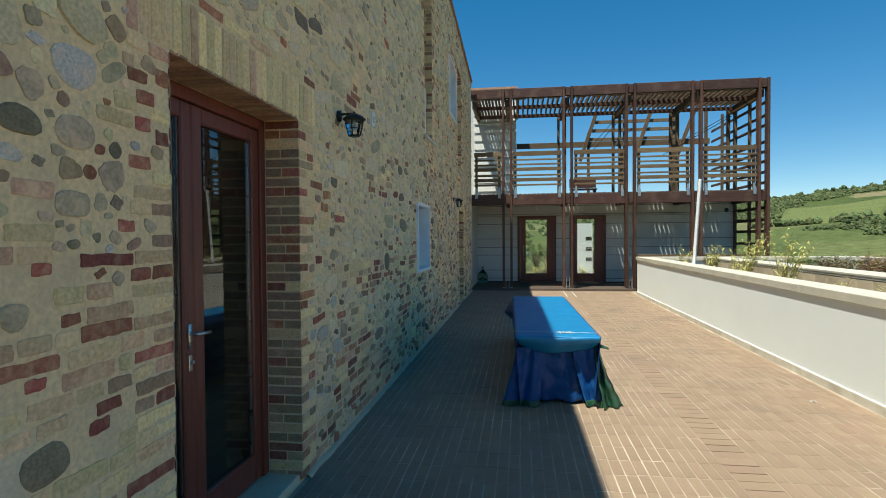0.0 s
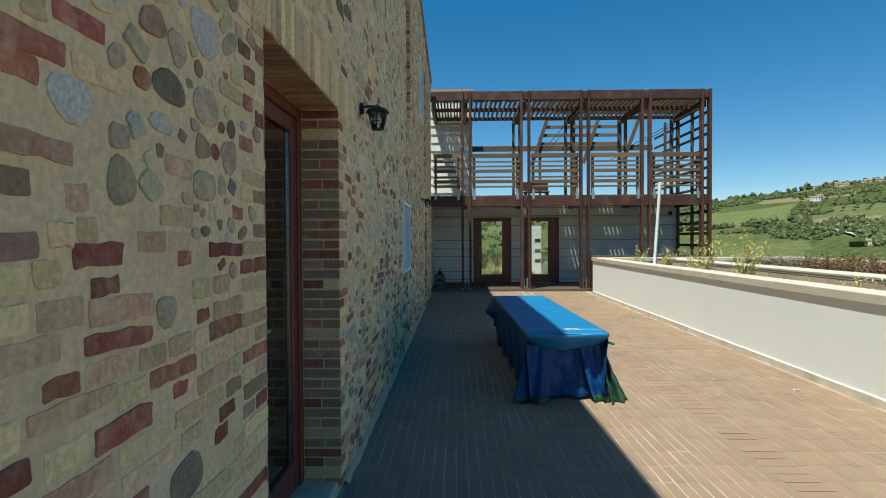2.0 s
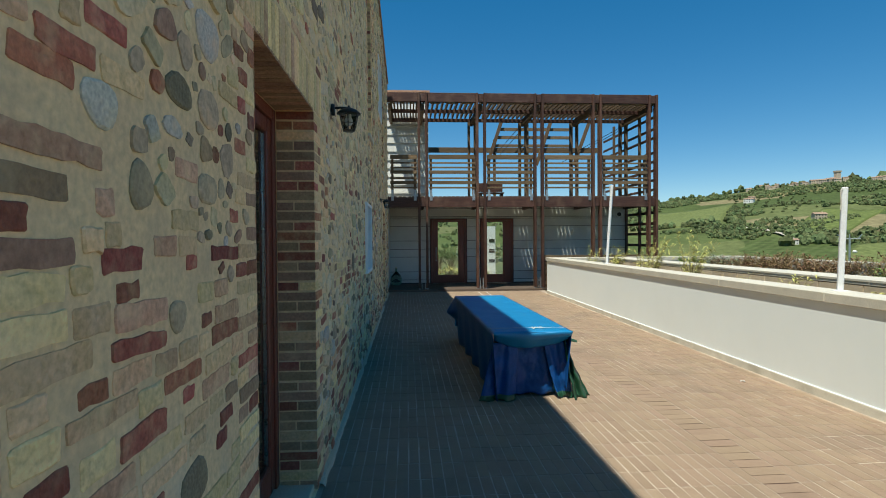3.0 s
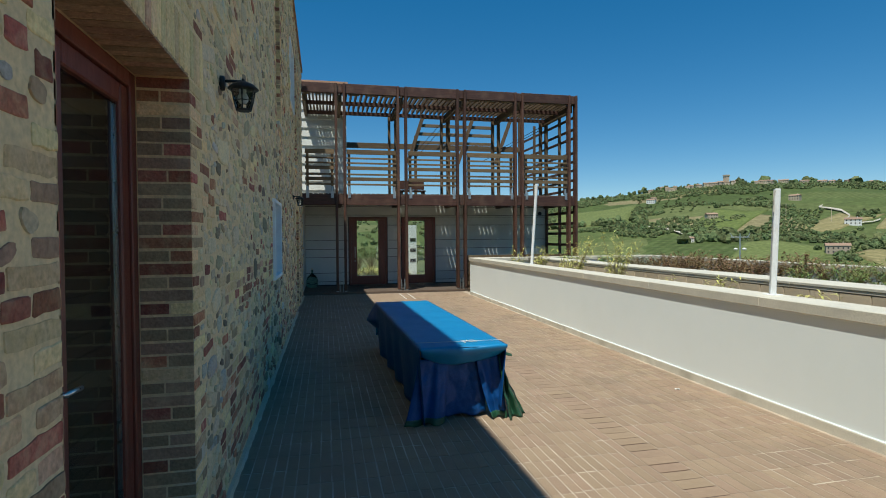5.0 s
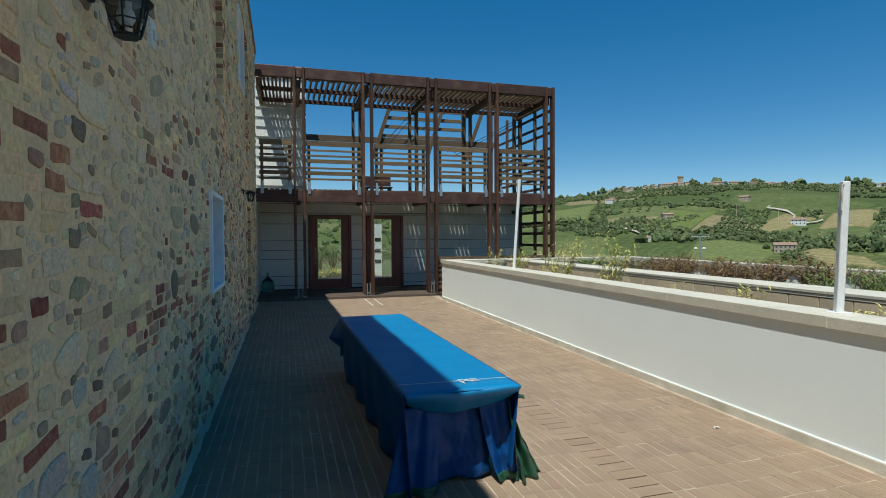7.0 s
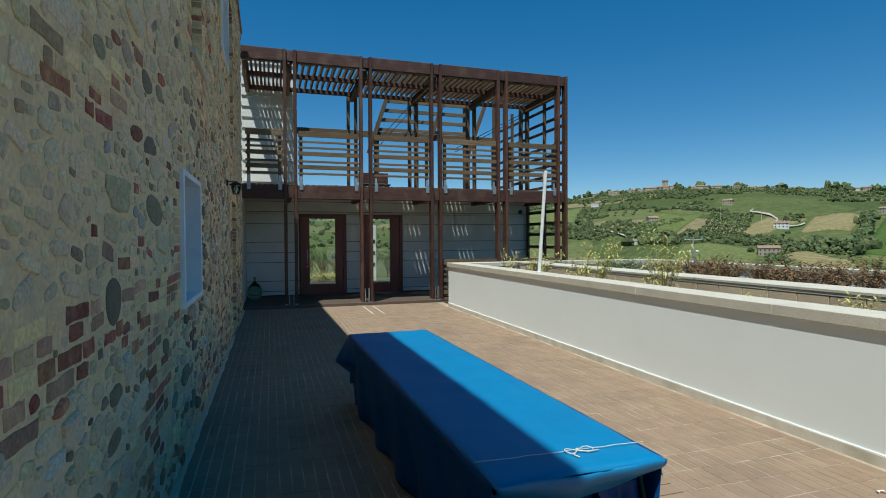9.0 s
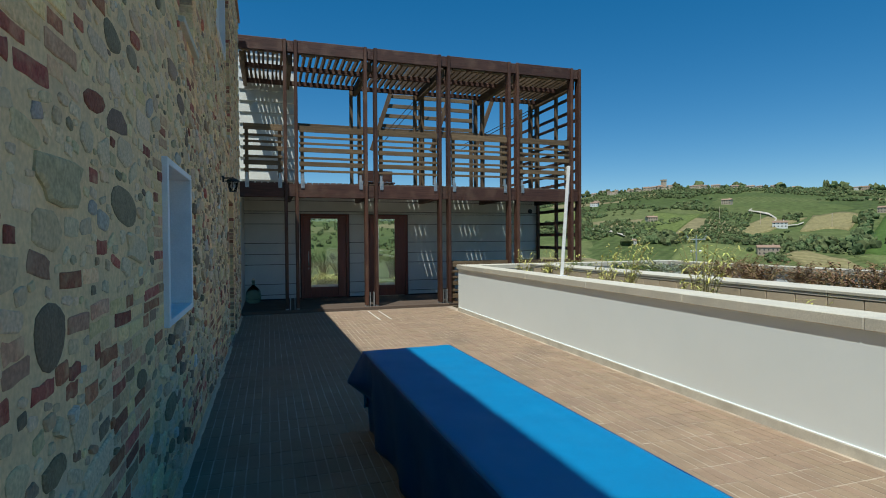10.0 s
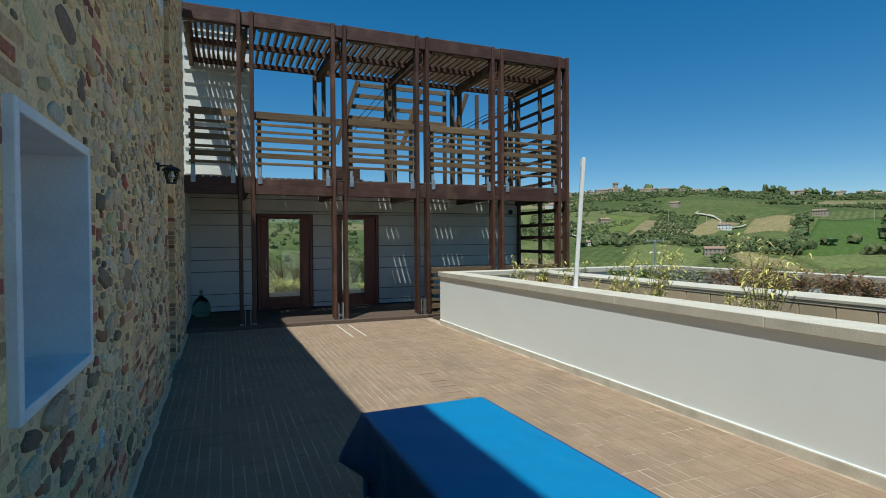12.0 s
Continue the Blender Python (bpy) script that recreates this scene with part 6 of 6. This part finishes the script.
# the odd stones that stand out: long dark cobbles and broken red bricks
for y, z, a, b, key in ((6.02, 2.50, 0.08, 0.045, "darkstone"), (6.47, 2.62, 0.10, 0.06, "cobble"), (6.91, 2.60, 0.13, 0.06, "darkstone"), (7.26, 2.63, 0.10, 0.05, "darkstone"), (7.07, 1.89, 0.21, 0.092, "darkstone"), (6.17, 1.45, 0.12, 0.105, "darkstone"), (5.65, 1.81, 0.10, 0.06, "cobble"), (8.80, 2.77, 0.17, 0.065, "darkstone"), (7.56, 1.16, 0.11, 0.04, "cobble"), (7.36, 1.03, 0.11, 0.05, "darkstone"), (6.15, 0.84, 0.11, 0.045, "darkstone"), (5.93, 1.11, 0.07, 0.045, "cobble")):
    take(circles(y, z, a, b, 0.0))
    pieces.append((outline_stone(y, z, a, b, rw.gauss(0, 0.08), True), 0.006, key, False))
# and along the wall beyond it
for y, z, a, b in ((6.08, 2.22, 0.119, 0.032), (5.96, 2.285, 0.074, 0.023), (5.88, 2.22, 0.05, 0.026), (6.62, 1.98, 0.052, 0.024), (6.11, 1.30, 0.083, 0.025), (6.37, 1.30, 0.053, 0.025), (6.35, 1.24, 0.052, 0.026), (6.55, 1.18, 0.075, 0.035), (6.78, 1.27, 0.127, 0.032), (7.01, 1.39, 0.141, 0.029), (7.65, 1.45, 0.2, 0.028), (7.64, 1.38, 0.2, 0.028), (5.75, 1.24, 0.059, 0.026), (5.91, 1.75, 0.034, 0.025), (6.71, 1.71, 0.063, 0.028), (7.55, 2.22, 0.086, 0.026), (6.48, 2.50, 0.052, 0.02), (6.71, 2.68, 0.098, 0.034)):
    add_brick(y - a, y + a, z - b, z + b, "redbrick", rw.gauss(0, 0.03), 0.006, "clear")
for y, z, a, b in ((4.50, 1.89, 0.13, 0.029), (4.01, 1.56, 0.065, 0.027), (4.20, 2.07, 0.083, 0.03), (4.53, 1.06, 0.106, 0.026), (4.00, 1.11, 0.13, 0.027), (3.98, 2.13, 0.12, 0.029), (4.88, 2.99, 0.15, 0.036), (5.55, 2.23, 0.13, 0.028)):
    add_brick(y - a, y + a, z - b, z + b, "redbrick", rw.gauss(0, 0.03), 0.006, "clear")
# quoins beside the doorways and tall openings
for h, width in ((DOOR_A, 0.30), (DOOR_B, 0.26), (UP_A, 0.22), (UP_C, 0.22), (WIN_A, 0.20)):
    z, k = h[2] + 0.012, 0
    while z + 0.055 < h[3] + 0.02:
        for s, edge in ((-1, h[0] - (0.03 if h is WIN_A else 0.003)), (1, h[1] + (0.03 if h is WIN_A else 0.003))):
            longer = (k + (s > 0)) % 2 == 0
            L = rw.uniform(0.24, 0.27) if longer else rw.uniform(0.115, 0.135)
            a, b = (edge - L, edge) if s < 0 else (edge, edge + L)
            add_brick(a, b, z, z + rw.uniform(0.050, 0.057), brick_key(0.78 if s < 0 else 0.62), 0, 0.003, "clear" if h is DOOR_A else True)
            if not longer and rw.random() < 0.6:
                c, d = (edge - L - 0.13, edge - L - 0.014) if s < 0 else (edge + L + 0.014, edge + L + 0.13)
                add_brick(c, d, z, z + 0.052, brick_key(0.7), 0, 0.004, "clear")
        z += COURSE
        k += 1
# upright lintel bricks and the course above them
for h, reach, up in ((DOOR_A, 0.26, 0.27), (DOOR_B, 0.2, 0.25), (UP_A, 0.1, 0.24), (UP_C, 0.1, 0.24)):
    y = h[0] - reach
    while y < h[1] + reach:
        w = rw.uniform(0.056, 0.066)
        add_brick(y, y + w, h[3] + 0.006 + rw.uniform(-0.003, 0.003), h[3] + up + rw.uniform(-0.01, 0.01), "palebrick" if rw.random() < 0.97 else "pinkbrick", 0, 0.003, True)
        y += w + 0.010
    y = h[0] - reach
    while y < h[1] + reach:
        L = rw.uniform(0.20, 0.27)
        add_brick(y, y + L, h[3] + up + 0.022, h[3] + up + 0.072, brick_key(0.75), 0, 0.004, True)
        y += L + 0.014


def brickness(y, z):
    n = noise.noise(Vector((y * 0.9, z * 1.5, 2.2))) + 0.4 * noise.noise(Vector((y * 2.6, z * 4.0, 7.7)))
    bias = -0.28
    if y < 1.25:
        bias = 0.80 if z < 2.15 else 0.25
    elif y < 2.3:
        bias = 0.65 if z < 1.48 else -0.08
    elif y < 8:
        bias = 0.06 if z < 1.5 else -0.42
    elif 10 < y and z < 1.5:
        bias = -0.02
    elif 6.5 < y < 8.4 and z < 1.35:
        bias = 0.0
    return n + bias


# loose courses of brick
z = 0.05
while z < 6.6:
    hgt = rw.uniform(0.050, 0.066)
    y = -0.9 + rw.uniform(0, 0.2)
    while y < 17.2:
        close = y < 2.2
        L = rw.choice((0.27, 0.26, 0.25, 0.24, 0.13, 0.18) if close else (0.26, 0.25, 0.22, 0.13, 0.12, 0.17)) * rw.uniform(0.92, 1.08)
        b = brickness(y + L / 2, z)
        if b > 0.02 and rw.random() < min(0.97, (0.75 if close else 0.45) + b * 1.2):
            tilt = rw.gauss(0, 0.018)
            key = brick_key(0.88 if y < 2.3 else 0.72)
            lift = rw.uniform(-0.006, 0.006)
            # a course gives way where a larger piece is in its line
            for part_of_it, dz in ((1, 0), (1, 0.018), (1, -0.018), (0.5, 0), (0.5, 0.02), (0.5, -0.02)):
                if add_brick(y, y + L * part_of_it, z + lift + dz, z + hgt + lift + dz, key, tilt, 0.005):
                    L *= part_of_it
                    break
            y += L + (rw.uniform(0.010, 0.018) if close else rw.uniform(0.012, 0.030))
        else:
            y += rw.uniform(0.05, 0.16)
    z += hgt + rw.uniform(0.012, 0.020)


def stone_key(y, z):
    t = rw.random()
    if y > 2.3:
        low = z < 1.35 or (y > 8.6 and z < 2.7)
        bounds = (0.31, 0.50, 0.60, 0.75, 0.88, 0.94) if low else (0.52, 0.79, 0.85, 0.92, 0.955, 0.975)
        for limit, key in zip(bounds, ("creamstone", "sandstone", "bluestone", "cobble", "darkstone", "redbrick")):
            if t < limit:
                return key
        return "jambbrick"
    return "cobble" if t < 0.30 else "sandstone" if t < 0.66 else "bluestone" if t < 0.74 else "darkstone" if t < 0.81 else "redbrick" if t < 0.86 else "jambbrick"


# rubble: large stones first, then what fits between them
for size, count, ymax in ((0.098, 500, 17.3), (0.070, 4000, 17.3), (0.050, 14000, 17.3), (0.034, 34000, 17.3), (0.024, 42000, 17.3), (0.016, 20000, 13.0)):
    for _ in range(count):
        y, z = rw.uniform(-0.8, ymax), rw.uniform(0.05, 7.3 if size > 0.03 else 5.0)
        b = size * rw.uniform(0.75, 1.15) * (0.78 if y > 2.3 else 1.0)
        a = b * rw.choice((1.3, 1.7, 2.2, 2.8) if y > 2.3 else (1.0, 1.2, 1.5, 1.9)) * rw.uniform(0.95, 1.15)
        if brickness(y, z) > (0.25 if y > 2.3 else 0.05) and (size > 0.03 or y < 2.3):
            continue
        if 2.3 < y < 8.6 and z > 1.4 and size < 0.06 and rw.random() < 0.45:
            continue
        if size > 0.065 and y > 3.8 and rw.random() < 0.4:
            continue
        ang = rw.gauss(0.0, 0.2) if y > 2.3 else rw.gauss(0.0, 0.45) if rw.random() < 0.75 else rw.uniform(0, math.pi)
        cs = circles(y, z, a, b, ang)
        if any(in_hole(c[0], c[1], c[2]) for c in cs) or not clear_of(cs, 0.002 + 0.04 * size):
            continue
        take(cs)
        key = stone_key(y, z)
        if size > 0.06 and key in ("redbrick", "jambbrick"):
            key = "sandstone"
        pieces.append((outline_stone(y, z, a, b, ang), rw.uniform(0.002, 0.010) * (size / 0.08 + 0.35) * (2.2 if y > 8.6 or (z < 1.2 and y > 4) else 1.0), key, False))


def solid(outline, h, deep=0.012):
    """A piece of masonry: outline, soft shoulder, slightly crowned face."""
    n = len(outline)
    cy, cz = sum(p[0] for p in outline) / n, sum(p[1] for p in outline) / n
    vs = [(WALL_X - deep, y, z) for y, z in outline]
    if n > 15:
        vs += [(WALL_X + h, cy + (y - cy) * 0.965, cz + (z - cz) * 0.965) for y, z in outline]
        fs = [(k, (k + 1) % n, n + (k + 1) % n, n + k) for k in range(n)] + [tuple(range(n, 2 * n))]
        return vs, fs
    vs += [(WALL_X + h * 0.55, cy + (y - cy) * 0.985, cz + (z - cz) * 0.985) for y, z in outline]
    vs += [(WALL_X + h + 0.001, cy + (y - cy) * 0.86, cz + (z - cz) * 0.86) for y, z in outline]
    fs = []
    for r in (0, n):
        for k in range(n):
            j = (k + 1) % n
            fs.append((r + k, r + j, r + n + j, r + n + k))
    fs.append(tuple(range(2 * n, 3 * n)))
    return vs, fs


# the pieces that the walk passes nearest are objects, the rest one part
def near_stretch(p):
    y, z = p[0][0]
    return (0.55 < y < 2.26 and 0.55 < z < 2.35)


chosen = [p for p in pieces if near_stretch(p)][:290]
chosen_ids = {id(p) for p in chosen}
for outline, h, key, is_brick in chosen:
    vs, fs = solid(outline, h)
    me = bpy.data.meshes.new("brick" if is_brick else "stone")
    me.from_pydata(vs, [], [f[::-1] for f in fs])
    me.materials.append(M[key + "_one"])
    me.update()
    ob = new("brick" if is_brick else "stone", me)
    ob.parent = wall_west
vs, fs, idx = [], [], []
for p in pieces:
    if id(p) in chosen_ids:
        continue
    v, f = solid(p[0], p[1])
    o = len(vs)
    vs += v
    fs += [tuple(o + i for i in t)[::-1] for t in f]
    idx += [STONES.index(p[2])] * len(f)
rest = joined("masonry", vs, fs, STONES, idx, wall_west)
tagged(rest, "", "", "", "stuff")

# bricks of the jambs and under the lintels
JAMBS = ["jambbrick", "palebrick", "redbrick"]
vs, fs, idx = [], [], []


def add_box(a, b, k):
    o = len(vs)
    lo, hi = a, b
    vs.extend([(lo[0], lo[1], lo[2]), (hi[0], lo[1], lo[2]), (hi[0], hi[1], lo[2]), (lo[0], hi[1], lo[2]), (lo[0], lo[1], hi[2]), (hi[0], lo[1], hi[2]), (hi[0], hi[1], hi[2]), (lo[0], hi[1], hi[2])])
    for f in ((3, 2, 1, 0), (4, 5, 6, 7), (0, 1, 5, 4), (1, 2, 6, 5), (2, 3, 7, 6), (3, 0, 4, 7)):
        fs.append(tuple(o + i for i in f))
        idx.append(k)


for h, depth in ((DOOR_A, 0.245), (DOOR_B, 0.245), (UP_A, 0.36), (UP_C, 0.36)):
    z, k = h[2] + 0.012, 0
    while z + 0.05 < h[3]:
        t = rw.uniform(0.050, 0.057)
        if k % 2 and depth < 0.3:
            cuts = [(0.002, depth)]
        else:
            m = rw.uniform(0.10, 0.14)
            cuts = [(0.002, m - 0.006), (m + 0.006, depth)]
        for c0, c1 in cuts:
            key = 0 if rw.random() < 0.70 else (1 if rw.random() < 0.40 else 2)
            if h is not DOOR_A:
                key = 1 if rw.random() < 0.6 else key
            pr = rw.uniform(0.002, 0.006)
            add_box((WALL_X - c1, h[1] - pr, z), (WALL_X - c0 + 0.002, h[1] + 0.01, z + t), key)
            add_box((WALL_X - c1, h[0] - 0.01, z), (WALL_X - c0 + 0.002, h[0] + pr, z + t), key)
        z += COURSE
        k += 1
    y = h[0] + 0.004
    while y + 0.05 < h[1]:
        w = rw.uniform(0.054, 0.064)
        add_box((WALL_X - depth, y, h[3] - rw.uniform(0.002, 0.007)), (WALL_X + 0.001, min(y + w, h[1] - 0.002), h[3] + 0.01), 0 if rw.random() < 0.95 else 1)
        y += w + 0.010
jambs = joined("jamb_bricks", vs, fs, JAMBS, idx, wall_west)
tagged(jambs, "", "", "", "stuff")
# rough mortar fillet at the foot of the wall
bm = bmesh.new()
prev = None
for k in range(230):
    y = -2.0 + k * 0.085
    if DOOR_A[0] < y < DOOR_A[1] or DOOR_B[0] < y < DOOR_B[1]:
        prev = None
        continue
    w, t = 0.045 + 0.022 * noise.noise(Vector((y * 3, 1, 1))) + rw.uniform(-0.006, 0.006), 0.028 + rw.uniform(-0.008, 0.008)
    cur = [bm.verts.new(p) for p in ((WALL_X - 0.005, y, t), (WALL_X + w * 0.6, y, t * 0.7), (WALL_X + w, y, -0.002))]
    if prev and y <= Y1:
        for i in range(2):
            bm.faces.new((prev[i], cur[i], cur[i + 1], prev[i + 1]))
    prev = cur
whole("trim_foot", bm, "block", "rough grey mortar fillet at the foot of the stone wall", "trim", kind="structure")

# ---- brick paving ----
GAP = 0.010


def paver_mesh(w, l, mat):
    bm = boxes(((GAP / 2, GAP / 2, -0.02), (w - GAP / 2, l - GAP / 2, 0.0)))
    return mesh_of("paver", bm, mat)


L = 0.268
lay = []
rp = random.Random(3)
x = WALL_X + 0.03
cols = []
while x < 1.50:
    cols.append((x, 0.0835))
    x += 0.0835
band0 = x
x += L
while x < PAR_X - 0.06:
    cols.append((x, 0.0945))
    x += 0.0945
shift, left = 0.0, 0
for x, w in cols:
    if left <= 0:
        shift = (L / 2 if x < 1.5 and rp.random() < 0.12 else 0.0) + rp.uniform(-0.010, 0.010)
        left = rp.randint(5, 12)
    left -= 1
    y = -1.6 - 20 * L - shift
    while y + L < 17.49:
        lay.append((x, y, w, L))
        y += L
whole("trim_band", boxes(((band0 + 0.006, -6.96, -0.003), (band0 + L - 0.006, 17.46, -0.0001))), "timber", "dark open joints of the cross-laid paver band", "paving", kind="structure")
y = -1.6 - 40 * 0.134
while y + 0.134 < 17.49:
    lay.append((band0, y, L, 0.134))
    y += 0.134


def near_paver(p):
    return 0.35 < p[0] < 2.4 and 3.45 < p[1] < 5.4


shared = {}
near = [p for p in lay if near_paver(p)][:295]
ids = {id(p) for p in near}
for p in near:
    key = (round(p[2], 3), round(p[3], 3))
    if key not in shared:
        shared[key] = paver_mesh(p[2], p[3], "paver")
    ob = new("paver", shared[key])
    ob.parent = floor
    ob.location = (p[0] + rp.uniform(-0.0022, 0.0022), p[1] + rp.uniform(-0.004, 0.004), rp.uniform(0.0005, 0.0026))
vs, fs, idx = [], [], []
for p in lay:
    if id(p) in ids:
        continue
    dz = rp.uniform(0.0005, 0.0026)
    jx, jy = rp.uniform(-0.0022, 0.0022), rp.uniform(-0.004, 0.004)
    g = GAP / 2 + rp.uniform(-0.0018, 0.0015)
    add_box((p[0] + g + jx, p[1] + g + jy, -0.015), (p[0] + p[2] - g + jx, p[1] + p[3] - g + jy, dz), 0)
rest = joined("paving", vs, fs, ["paver_far"], idx, floor)
tagged(rest, "", "", "", "stuff")
# two thin white strips on the paving in front of the porch
for x in (1.38, 1.63):
    whole("trim_strip", boxes(((x - 0.012, 15.75, 0.001), (x + 0.012, 17.25, 0.006))), "cord", "thin white strip on the paving", "strip", kind="structure")
# a scrap on the paving
bm = sheet(6, 4, lambda u, v: (2.98 + 0.05 * u, 6.0 + 0.025 * v + 0.010 * math.sin(5 * u), 0.004 + 0.016 * abs(math.sin(3 * u + 2 * v))))
whole("paper_scrap", bm, "board", "small crumpled white paper scrap lying on the paving", "litter")
